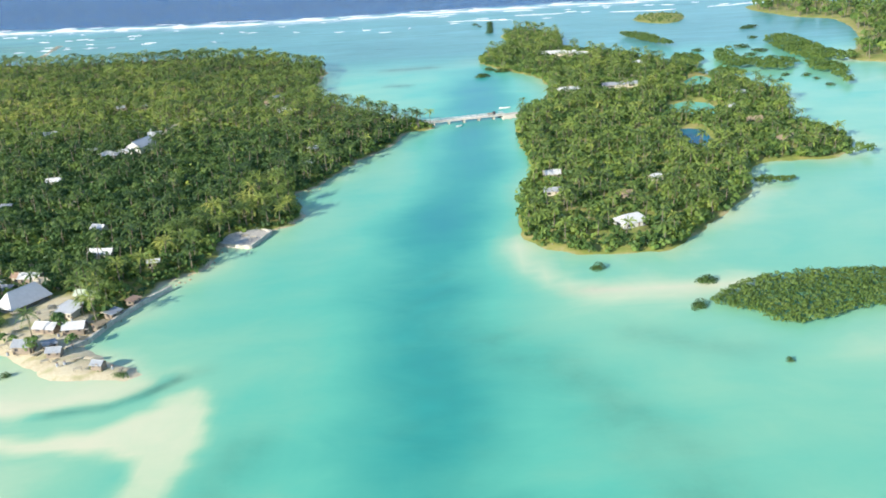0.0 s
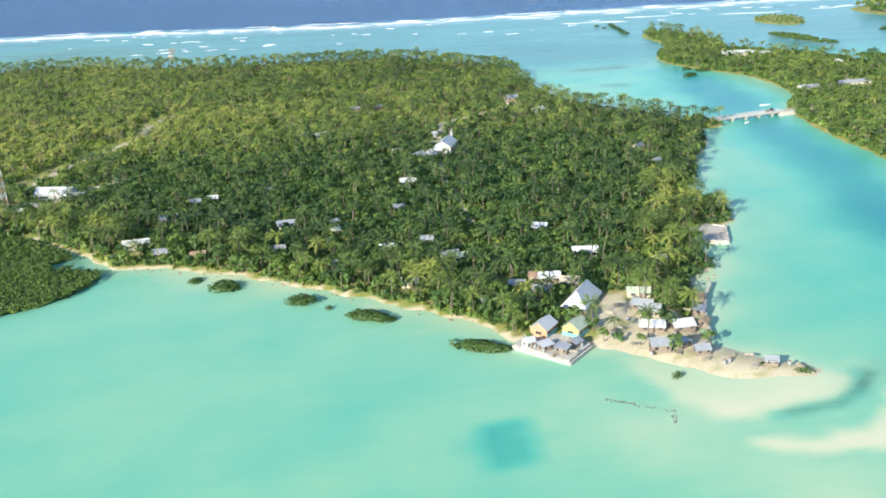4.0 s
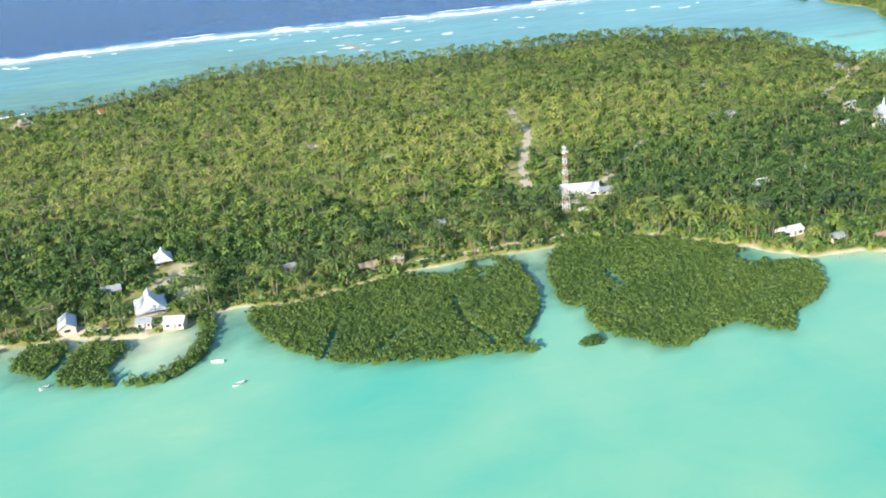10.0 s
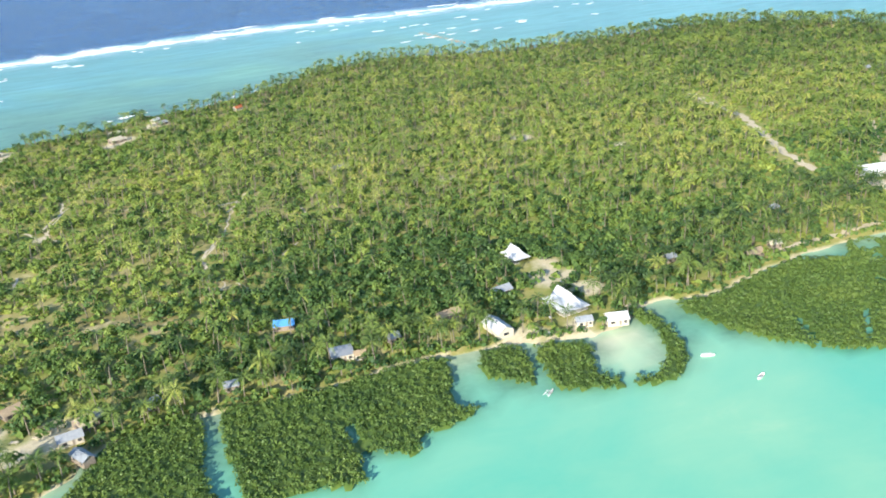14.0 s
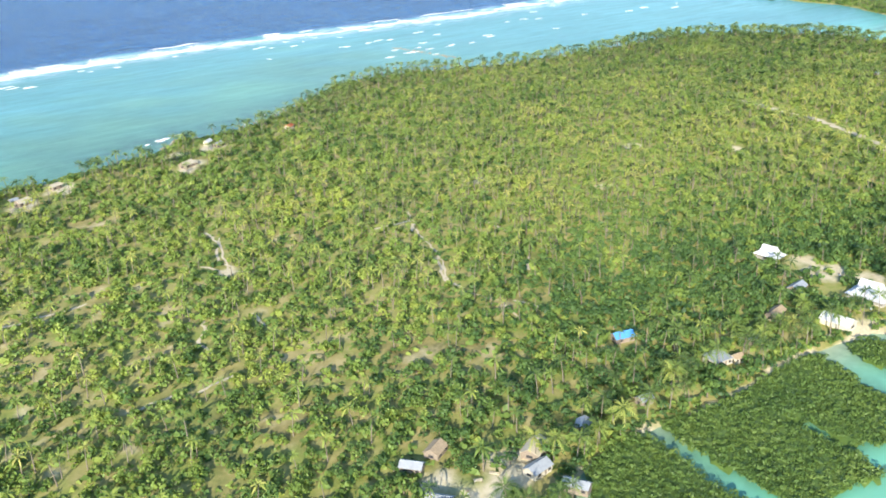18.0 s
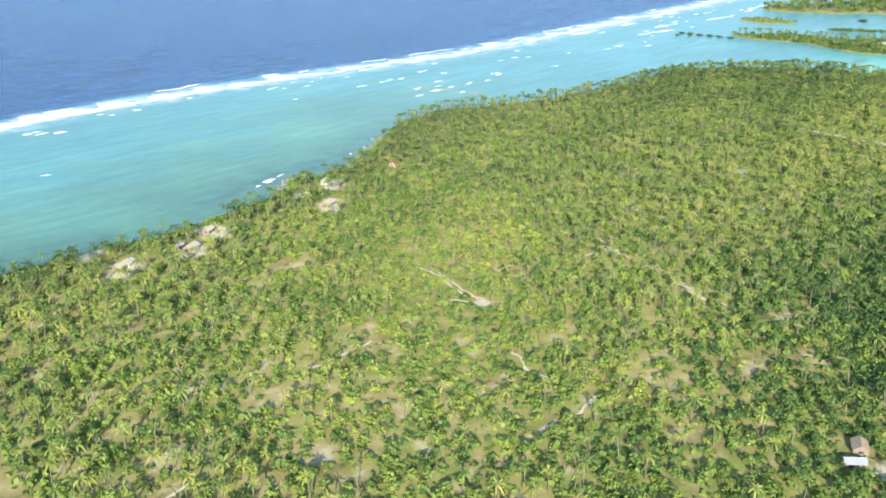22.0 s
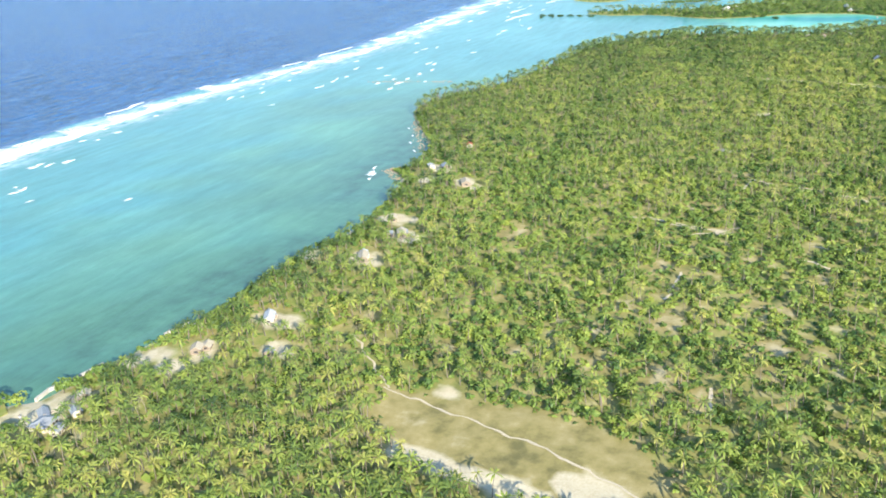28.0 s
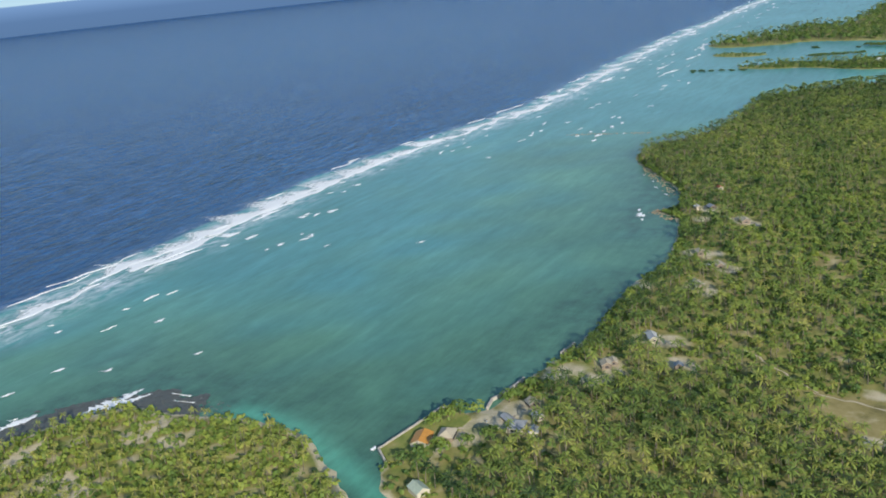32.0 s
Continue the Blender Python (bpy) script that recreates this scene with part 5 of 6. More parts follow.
# loose things in the village: racks, drums, timber stacks
def clutter(x, y, seed):
    r = random.Random(seed)
    kind = seed % 3
    if kind == 0:
        top = empty_at("water_drum", x, y, 1.55, r.uniform(0, 360), "rusty blue-grey water drum on packed sand", "drum", "village clutter")
        part("barrel", bar(bmesh.new(), (0, 0, 0), (0, 0, 1.2), 0.45, 10), IRON_GREY, top)
        part("rim", bar(bmesh.new(), (0, 0, 1.2), (0, 0, 1.28), 0.48, 10), IRON_RUST, top)
    elif kind == 1:
        top = empty_at("timber_stack", x, y, 1.5, r.uniform(0, 360), "stack of weathered timber planks on the sand", "timber", "village clutter")
        for n in range(5):
            part("plank", box(bmesh.new(), -1.6, 1.6, -0.7 + n * 0.3, -0.45 + n * 0.3, 0.02 * n, 0.22 + 0.08 * (n % 3)), TIMBER if n % 2 else PALE_THATCH, top)
    else:
        top = empty_at("drying_rack", x, y, 1.5, r.uniform(0, 360), "low timber drying rack on four legs", "rack", "village clutter")
        for sx in (-1, 1):
            for sy in (-1, 1):
                part("leg", bar(bmesh.new(), (sx * 1.2, sy * 0.6, 0), (sx * 1.2, sy * 0.6, 1.0), 0.08), TIMBER, top)
        for n in range(6):
            part("slat", box(bmesh.new(), -1.4, 1.4, -0.75 + n * 0.27, -0.6 + n * 0.27, 1.0, 1.08), PALE_THATCH, top)


CLUTTER = [
    (-181, 295), (-176, 288), (-170, 288), (-166, 293), (-177, 298), (-150, 290), (-146, 283), (-137, 291), (-133, 288), (-126, 286), (-122, 278),
    (-117, 276), (-107, 269), (-104, 268), (-118, 269), (-126, 273), (-150, 318), (-146, 322), (-597, 480), (-592, 466), (-612, 488), (-622, 440),
    (-648, 448), (-813, 455), (-819, 452), (-806, 456), (-1128, 902), (-1122, 890), (-1131, 897), (-1098, 884), (-179, 291), (-172, 292), (-180, 299),
    (-169, 297), (-128, 295), (-126, 299), (-134, 296), (-137, 283), (-131, 276), (-124, 274), (-147, 287), (-151, 303),
]
CLUTTER += [
    (-146, 310), (-127, 307), (-124, 313), (-134, 309), (-152, 335), (-150, 340), (-166, 343), (-88, 394), (-83, 389), (-1117, 894), (-1108, 884),
    (-1092, 881), (-616, 452), (-584, 447),
]
for n, (x, y) in enumerate(CLUTTER):
    clutter(x, y, n)


# light green trees round the shore compound
round_trees = np.random.default_rng(12)
for x, y, a in ((-1128, 917, 1.1), (-1122, 912, 1.3), (-1114, 910, 1.2), (-1110, 903, 1.0), (-1094, 893, 1.1), (-1088, 891, 0.9), (-1132, 884, 1.2), (-1140, 892, 1.0), (-1150, 900, 1.3), (-1158, 906, 1.2), (-1164, 912, 1.0), (-1076, 889, 0.9)):
    v, f, k = leafy(round_trees, 120, 3.6, 5.0, 0.1, 1.0, 7)
    top = empty_at("shore_tree", x, y, 1.2, 0, "rounded light green tree beside the shore compound", "tree", "compound trees")
    for pick, title, material in ((0, "trunk", BARK), (1, "crown", LEAF)):
        tris = f[k == pick]
        idx = np.unique(tris)
        back = np.zeros(len(v), int)
        back[idx] = np.arange(len(idx))
        ob = new(title, mesh_of(title, v[idx] * a * 1.2, back[tris], [material], tint=np.full(len(idx), 0.72 + 0.2 * math.sin(x))))
        ob.parent = top


# ---- boats ----
def canoe(x, y, turn, label, long=4.6, outrigger=True):
    top = empty_at("outrigger_canoe" if outrigger else "skiff", x, y, -0.1, turn, label, "boat", "moored boats")
    bm = bmesh.new()
    rows = []
    for n in range(9):
        u = n / 8 * 2 - 1
        w = (0.42 if outrigger else 0.85) * (1 - abs(u) ** 2.6) + 0.04
        h = 0.75 + 0.3 * u * u
        rows.append([bm.verts.new((u * long / 2, s * w * k, z)) for s, k, z in ((-1, 1, h), (-1, 0.7, 0.15), (1, 0.7, 0.15), (1, 1, h))])
    for a, b in zip(rows[:-1], rows[1:]):
        for q in range(3):
            bm.faces.new((a[q], a[q + 1], b[q + 1], b[q]))
    bm.faces.new(rows[0]), bm.faces.new(rows[-1][::-1])
    part("hull", bm, HULL, top, "white painted hull")
    for n in range(3):
        u = -0.5 + 0.5 * n
        part("thwart", box(bmesh.new(), u * long / 2 - 0.12, u * long / 2 + 0.12, -0.5, 0.5, 0.6, 0.68), TIMBER, top)
    if outrigger:
        part("float", bar(bmesh.new(), (-long * 0.35, 1.9, 0.2), (long * 0.35, 1.9, 0.2), 0.16, 6), HULL, top)
        for u in (-0.25, 0.25):
            part("outrigger_boom", bar(bmesh.new(), (u * long, -0.3, 0.8), (u * long, 1.9, 0.35), 0.08), HULL, top)


canoe(-571.8, 380.3, 25, "small white skiff moored in shallow lagoon water", 4.4, False)
canoe(-579, 400.5, -20, "white outrigger canoe afloat on the lagoon", 5.0)
canoe(-639.5, 403.5, 40, "white outrigger canoe beside the mangroves", 4.2)
canoe(46, 643, 5, "long white boat moored beyond the bridge", 8, False)
canoe(13, 594, 30, "white boat beside the bridge", 4.5, False)


# ---- small clumps in the water, each by itself ----
rng = np.random.default_rng(3)


def water_bush(x, y, wide, deep, turn, leaves, tall=2.2):
    v, f, k = leafy(rng, leaves * 6, 1.0, 1.0, 0.0, 0.15, max(6, leaves // 9), False, 0.25, 0.45)
    v = v * [wide, deep * 1.25, tall]
    top = empty_at("mangrove_bush", x, y, -0.15, turn, "low dark green mangrove bush standing in the lagoon", "bush", "lone mangroves")
    ob = new("crown", mesh_of("crown", v, f, [MANGROVE, MANGROVE], k, tint=np.full(len(v), 0.0)))
    ob.parent = top
    for n in range(3):
        a = n * 2.1
        part("stem", bar(bmesh.new(), (0.5 * math.cos(a), 0.5 * math.sin(a), -0.4), (0.1, 0.1, tall * 0.6), 0.09), TIMBER, top)


LONE_BUSHES = [
    (-303, 381, 3.4, 2.6, 20, 90), (-290, 371, 7.5, 4.0, -20, 190), (-259, 351, 6.5, 3.6, -15, 170), (-234, 331, 10.5, 3.2, -25, 220),
    (-198, 300, 11, 3.0, -22, 220), (-449, 364, 5.5, 2.6, 5, 130), (-249, 343, 1.8, 1.5, 0, 50), (58, 336, 3.4, 2.6, 0, 90),
    (101.5, 253, 1.6, 1.2, 0, 50), (94.5, 318, 4.5, 2.6, 10, 100), (86, 296, 4, 2.5, 40, 90), (-559, 413, 2.4, 2.0, 0, 60),
    (-142, 270, 2.4, 1.6, 30, 60), (-113, 271, 3.0, 1.6, -20, 70),
]
LONE_BUSHES += [
    (-104, 266, 3.2, 1.2, -20, 60), (45, 800, 5, 3, 10, 80), (38, 770, 7, 4, 20, 90), (55, 790, 8, 4, -10, 90), (66, 1122, 6.8, 3.4, 95, 70),
    (65, 1108, 6.8, 3.4, 85, 70), (64, 1092, 6.8, 3.4, 92, 70), (64, 1076, 6.8, 3.4, 88, 70), (62, 1060, 6.8, 3.4, 90, 70), (61, 1042, 8, 4, 90, 70),
    (48, 1118, 4, 3, 0, 60), (52, 1100, 3, 2.5, 0, 60), (314, 971, 5, 4, 0, 70), (323, 977, 8, 6, 10, 80),
]
LONE_BUSHES += [
    (301, 903, 5, 4, 0, 70), (275, 852, 9, 6, 0, 80), (282, 827, 8, 6, 20, 80), (268, 806, 6, 5, 0, 70), (262, 708, 4, 3, 0, 60),
    (252, 689, 3, 2.5, 0, 60), (276, 703, 4, 3, 0, 60), (278, 688, 3, 2.5, 0, 60), (278, 663, 4, 3, 0, 60), (232, 842, 6, 4, 0, 70),
]
for row in LONE_BUSHES:
    water_bush(*row, tall=min(3.4, 1.2 + 0.35 * row[2]))

# a drowned stone fish weir and rocks in the shallows
rocks = np.random.default_rng(8)
bm = bmesh.new()
bmesh.ops.create_icosphere(bm, subdivisions=1, radius=1.0)
rock_v, rock_f = np.array([v.co[:] for v in bm.verts]), np.array([[v.index for v in f.verts] for f in bm.faces])
bm.free()


def rock_heap(name, places, sizes, z, material, label):
    V = np.concatenate([rock_v * rocks.uniform(0.6, 1.3, (1, 3)) * s * [1, 1, 0.6] * rocks.uniform(0.8, 1.2, rock_v.shape) + [x, y, z] for (x, y), s in zip(places, sizes)])
    F = np.concatenate([rock_f + n * len(rock_v) for n in range(len(places))])
    tagged(new(name, mesh_of(name, V, F, [material])), label, "rocks", kind="stuff")


def along(line, count, spread):
    p = np.array(line, float)
    s = rocks.uniform(0, len(p) - 1.001, count)
    i = s.astype(int)
    return p[i] + (p[i + 1] - p[i]) * (s - i)[:, None] + rocks.normal(0, spread, (count, 2))


weir = np.concatenate([along([(-168, 260), (-161, 257), (-155, 253), (-149, 250)], 90, 0.5), along([(-150, 250), (-151, 243)], 30, 0.4)])
rock_heap("stone_weir", weir, rocks.uniform(0.18, 0.36, len(weir)), -0.06, ROCK, "dark line of stones of a fish weir in the shallows")
point = np.concatenate([along([(-764, 908), (-746, 930), (-733, 918)], 120, 2.2), along([(-690, 930), (-640, 960), (-600, 985)], 120, 2.5)])
rock_heap("beach_rock", point, rocks.uniform(0.3, 0.9, len(point)), 0.1, THATCH, "brown broken beach rock on the ocean point")
strip = along([(-440, 1132), (-433, 1085), (-426, 1036)], 170, 2.0)
rock_heap("reef_rock", strip, rocks.uniform(0.35, 0.9, len(strip)), 0.0, THATCH, "brown strip of broken rock across the reef flat")
shelf = along([(-1290, 1146), (-1225, 1126), (-1195, 1120), (-1165, 1096), (-1152, 1060), (-1146, 1030)], 260, 5)
rock_heap("reef_rock", shelf, rocks.uniform(0.3, 0.9, len(shelf)), -0.1, SHELF, "dark wet reef rock off the island's ocean beach")
bank = np.concatenate([along([(-197, 319), (-223, 340), (-257, 365), (-293, 388), (-335, 401)], 80, 1.4), along([(-64, 471), (-74, 452), (-66, 420), (-78, 402), (-95, 384), (-97, 356), (-116, 325), (-122, 300)], 110, 1.4)])
rock_heap("shore_stones", bank, rocks.uniform(0.2, 0.6, len(bank)), 0.1, THATCH, "brown stones along the lagoon bank")

# ---- surf ----
def surf(name, rows, label):
    """Breaking crests with streaks of foam trailing out to sea: x, y, length, heading, how far the streaks reach."""
    V, F, B = [], [], []
    for x, y, long, turn, trail in rows:
        ux, uy = math.cos(turn), math.sin(turn)
        n = max(6, int(long / 1.5))
        base, wobble, lean = len(V), rocks.uniform(0.3, 1.6) * min(1, long / 25), rocks.uniform(0.55, 1.5)
        for q in range(n + 1):
            u = q / n
            bow = math.sin(math.pi * u**lean)
            w = (0.5 + 12.0 * bow**0.7 * rocks.uniform(0.5, 1.2)) * min(1.0, 0.08 + long / 58)
            cx = x + ux * long * (u - 0.5)
            cy = y + uy * long * (u - 0.5) - 2.2 * bow * min(1, long / 30) + wobble * math.sin(5 * u + x) + rocks.normal(0, 0.3)
            V += [(cx, cy - w * 0.3, 0.05), (cx, cy, 0.12 + 0.4 * bow), (cx, cy + w, 0.08)]
            B += [0.3 * bow, 0.3 + 0.7 * bow, 0.22]
            if q:
                a, b = base + 3 * q - 3, base + 3 * q
                F += [(a, b, b + 1), (a, b + 1, a + 1), (a + 1, b + 1, b + 2), (a + 1, b + 2, a + 2)]
        for q in range(int(long * 0.9)):
            u = rocks.uniform(0.03, 0.97)
            cx, cy = x + ux * long * (u - 0.5), y + uy * long * (u - 0.5)
            L, w = trail * rocks.uniform(0.3, 1.0) * (0.4 + 0.6 * math.sin(math.pi * u)), rocks.uniform(0.4, 1.3)
            i = len(V)
            V += [(cx - w, cy, 0.06), (cx + w, cy, 0.06), (cx - 0.32 * L + w * 0.6, cy + 0.6 * L, 0.06), (cx - 0.5 * L, cy + L, 0.06)]
            B += [0.55, 0.55, 0.4, 0.15]
            F += [(i, i + 1, i + 2), (i, i + 2, i + 3)]
    tagged(new(name, mesh_of(name, np.array(V), np.array(F), [FOAM], body=B)), label, "surf", kind="stuff")


def reef_at(x):
    return float(np.interp(x, REEF_X, REEF_Y) + 5 * lumps(np.array([[x, 0.0]]), 90, 3)[0])


def bores(name, rows, label):
    """Bores running in over the reef: a crisp front on the shore side, foam thinning out to sea behind it: x, y, length, heading, depth."""
    V, F, B = [], [], []
    for x, y, long, turn, deep in rows:
        n, base = max(8, int(long / 2.0)), len(V)
        ph = rocks.uniform(0, 6.3, 3)
        for q in range(n + 1):
            u = q / n
            bow = min(1.0, 4.5 * min(u, 1 - u)) ** 0.6
            cx = x + long * (u - 0.5)
            cy = y + math.tan(turn) * long * (u - 0.5) + 3.0 * math.sin(long * u / 17 + ph[0]) + 1.3 * math.sin(long * u / 6 + ph[1]) + rocks.normal(0, 0.25)
            w = deep * bow * (0.62 + 0.38 * math.sin(long * u / 9 + ph[2])) * rocks.uniform(0.8, 1.1) + 0.4
            for share, high, thick in ((-0.03, 0.05, 0.5), (0.0, 0.35, 1.0), (0.10, 0.42, 1.0), (0.38, 0.12, 0.52), (0.7, 0.08, 0.34), (1.0, 0.06, 0.08)):
                V.append((cx - 0.25 * w * share, cy + w * share, high))
                B.append(thick * (0.35 + 0.65 * bow))
            if q:
                a, b = base + 6 * q - 6, base + 6 * q
                for m in range(5):
                    F += [(a + m, b + m, b + m + 1), (a + m, b + m + 1, a + m + 1)]
    tagged(new(name, mesh_of(name, np.array(V), np.array(F), [FOAM], body=B)), label, "surf", kind="stuff")


rows, crests, far = [], [], []
x = -1500.0
while x < 1500:
    long = rocks.uniform(35, 120)
    rows.append((x + long / 2, reef_at(x + long / 2) - rocks.uniform(20, 34), long * 1.1, rocks.normal(0.0, 0.03), rocks.uniform(24, 48)))
    if rocks.uniform() < 0.55:
        rows.append((x + long * rocks.uniform(0.3, 0.9), reef_at(x) - rocks.uniform(34, 52), long * rocks.uniform(0.3, 0.6), rocks.normal(-0.02, 0.06), rocks.uniform(12, 24)))
    if rocks.uniform() < 0.6:
        crests.append((x + long * rocks.uniform(0.2, 0.8), reef_at(x) + rocks.uniform(-4, 9), long * rocks.uniform(0.4, 0.9), rocks.normal(0.0, 0.03), rocks.uniform(4, 9)))
    for q in range(3 if -520 < x < 60 else 2):
        if rocks.uniform() < 0.75:
            far.append((x + long * rocks.uniform(0.0, 1.0), reef_at(x) - rocks.uniform(55, 130 + 70 * (-520 < x < 60)), rocks.uniform(6, 18), rocks.normal(-0.05, 0.08), rocks.uniform(3, 9)))
    x += long * rocks.uniform(0.8, 1.12)
rows += [(-930, reef_at(-930) - 34, 110, 0.03, 50), (-830, reef_at(-830) - 30, 120, -0.03, 56), (-720, reef_at(-720) - 36, 120, 0.02, 50), (-610, reef_at(-610) - 32, 90, -0.04, 46)]
bores("reef_breakers", rows, "broad white bores of foam along the reef edge")
bores("outer_crests", crests, "thin white crests breaking at the reef's seaward edge")
far += [(400, 1192, 130, 0.17, 12), (255, 1171, 80, 0.0, 9), (55, 1158, 80, -0.17, 9), (130, 1190, 60, 0.1, 8)]
far += [(-447, 1118, 9, -0.1, 5), (-438, 1092, 8, 0.1, 5), (-430, 1062, 7, 0.0, 4), (-755, 938, 14, 0.3, 5), (-742, 940, 8, 0.4, 4)]
bores("inner_bores", far, "short white bores inside the reef edge")
rows = [(rocks.uniform(-1250, 500), 0, rocks.uniform(4, 12), rocks.normal(-0.2, 0.25), rocks.uniform(3, 8)) for n in range(40)]
rows = [(x, reef_at(x) - 45 - 170 * abs(rocks.normal(0, 0.5)), *rest) for x, y, *rest in rows]
rows = [r for r in rows if r[1] > 1010 and shore(np.array([r[:2]]))[0] < -14]
rows += [(-690 + 11 * n, 938 + 6.5 * n + rocks.uniform(-2, 2), rocks.uniform(3, 7), 0.6, 1.5) for n in range(0, 8, 2)]
rows += [(-757, 935, 9, 0.3, 2.5), (-768, 932, 6, 0.1, 2), (-1162, 1102, 40, -0.17, 3), (-1158, 1094, 30, -0.5, 7), (-1142, 1072, 20, -1.5, 3), (-1148, 1062, 15, -1.4, 3), (-1200, 1135, 26, -0.1, 5), (-1222, 1140, 26, -0.1, 5), (-1155, 934, 6, 0.2, 1.5)]
rows += [(-470 + 26 * n, 1092 + rocks.uniform(-6, 6), rocks.uniform(8, 20), rocks.normal(0.1, 0.1), 3) for n in range(5)]
surf("whitecaps", rows, "scattered small whitecaps on the reef flat")


# ---- trees of the islands ----
rng = np.random.default_rng(7)
palms = [strip_palm(rng, 16, 4.1, 8.4) for n in range(8)]
fine_palms = [strip_palm(rng, 19, 4.2, 8.7, True) for n in range(10)]
palms_mid = [strip_palm(rng, 18, 3.6, 8.2) for n in range(10)]
palms_slim = [strip_palm(rng, 15, 2.9, 9.2) for n in range(10)]
palms_far = [strip_palm(rng, 13, 3.8) for n in range(5)]
trees = [leafy(rng, 84, 2.7, 5.6) for n in range(6)]
trees_mid = [leafy(rng, 56, rng.uniform(2.1, 2.7), rng.uniform(3.6, 4.8), 0.15, rng.uniform(0.86, 1.0), int(rng.integers(5, 8)), skirt=0.7) for n in range(12)]
trees_big = [leafy(rng, 120, rng.uniform(3.1, 3.9), rng.uniform(5.2, 6.6), 0.15, 0.95, int(rng.integers(7, 11)), skirt=0.6) for n in range(10)]
trees_far = [leafy(rng, 26, 3.0, 5.6, leaf=1.9) for n in range(4)]
bushes = [leafy(rng, 12, 1.4, 1.6, 0.1, 1.0, 4, False) for n in range(6)]
cover = [leafy(rng, 7, 1.7, 1.0, 0.1, 1.5, 4, False, 0.8) for n in range(8)]
mangroves = [leafy(rng, 29, 1.65, 2.9, 0.4, 0.70, 5, False, 0.45) for n in range(6)]

spots = scattered(-1500, 0, 250, 1160, 5.35, rng)
inland = np.maximum(inward(spots, LANDS["main"]), inward(spots, LANDS["west"])) + 1.2 * lumps(spots, 23, 5)
ok = (inland > 1.8) & free_of_houses(spots)
spots, inland = spots[ok], inland[ok]
ok = ~((spots[:, 0] > -145) & (spots[:, 1] > 250) & (spots[:, 1] < 345) & (inland < 7))
wild = inward(spots, LANDS["west"])
ok &= ~((spots[:, 0] > -1172) & (spots[:, 0] < -1068) & (spots[:, 1] > 878) & (wild < 0))
ok &= ~((wild > 0) & (wild < 8) & (spots[:, 1] > 1000))
ok &= ~((spots[:, 1] > 760) & (wild < 0) & (inland < 6 + 6 * smooth(-spots[:, 0], 800, 900)) & (spots[:, 0] < -640))
spots, inland = spots[ok], inland[ok]
bare = np.maximum(field_sand(spots, inland + 9), 0.95 * smooth(np.min([to_line(spots, line) - (6.4 if n < 1 else 0.8 if n < 2 else 0.0 if n < len(TRACKS) else 1.4) for n, line in enumerate(TRACKS + WINDING)], axis=0), 3.4, 1.5))
westness = smooth(-spots[:, 0] + 0.35 * (spots[:, 1] - 600), 640, 860) * smooth(-spots[:, 0], 1075, 1035)
open_wood = smooth(lumps(spots, 34, 61) + 0.5 * lumps(spots, 13, 62), 0.1, 0.9)
patchy = np.max([smooth(np.hypot(spots[:, 0] - x, (spots[:, 1] - y) * 1.3) + 2 * lumps(spots, 12, 49), r * 1.1, r * 0.7) for x, y, r in PATCHES], axis=0)
thin = np.clip(1.0 - bare * 0.9 - open_wood * (0.24 + 0.34 * westness) - 0.9 * patchy, 0, 1) * smooth(inward(spots, FIELD) + 3 * lumps(spots, 14, 48), 3, -2)
keep = rng.uniform(size=len(spots)) < thin - 0.25 * (inward(spots, LANDS["west"]) > 0)
spots, inland, westness, open_wood = spots[keep], inland[keep], westness[keep], open_wood[keep]
village = smooth(spots[:, 0], -500, -320) * smooth(spots[:, 1], 660, 520)
seaside = smooth(inland, 55, 20) * smooth(spots[:, 1], 760, 800) * smooth(-spots[:, 0], 600, 750) * (inward(spots, LANDS["west"]) < 0)
inner = smooth(inland, 25, 70)
hamlet = np.maximum(np.exp(-((spots[:, 0] + 620) / 130) ** 2 - ((spots[:, 1] - 510) / 65) ** 2), 0.9 * np.exp(-((spots[:, 0] + 800) / 110) ** 2 - ((spots[:, 1] - 475) / 55) ** 2))
share = np.clip(0.18 + 0.40 * hamlet + 0.34 * village + 0.28 * seaside + 0.30 * inner * smooth(-spots[:, 0], 1075, 1035) + 0.25 * westness * inner + 0.25 * lumps(spots, 60, 71), 0.05, 0.85)
grove = np.maximum(smooth(-spots[:, 0], 960, 1020), smooth(-spots[:, 0], 830, 900) * smooth(spots[:, 1], 720, 790)) * (inward(spots, LANDS["west"]) < 0)
share = np.clip(share + 0.16 * westness * inner - 0.38 * grove + 0.30 * hamlet, 0.05, 0.90)
broad = rng.uniform(size=len(spots)) < share
# leaf yellowness; bright round zones also paint glare and hazy sun into it
yellow = 0.37 + 0.10 * inner * smooth(-spots[:, 0], 250, 550) + 0.18 * np.exp(-((spots[:, 0] + 490) / 210) ** 2 - ((spots[:, 1] - 660) / 110) ** 2) - 0.20 * hamlet - 0.08 * seaside + 0.25 * np.exp(-((spots[:, 0] + 729) / 60) ** 2 - ((spots[:, 1] - 719) / 45) ** 2) + 0.15 * np.exp(-((spots[:, 0] + 280) / 110) ** 2 - ((spots[:, 1] - 690) / 70) ** 2) + 0.22 * np.exp(-((spots[:, 0] + 385) / 95) ** 2 - ((spots[:, 1] - 610) / 75) ** 2) + 0.40 * (inward(spots, LANDS["west"]) > 0) + 0.15 * smooth(-spots[:, 0], 680, 850) * smooth(inland, 12, 45) + 0.13 * lumps(spots, 90, 72) + 0.08 * lumps(spots, 28, 73) - 0.21 * village
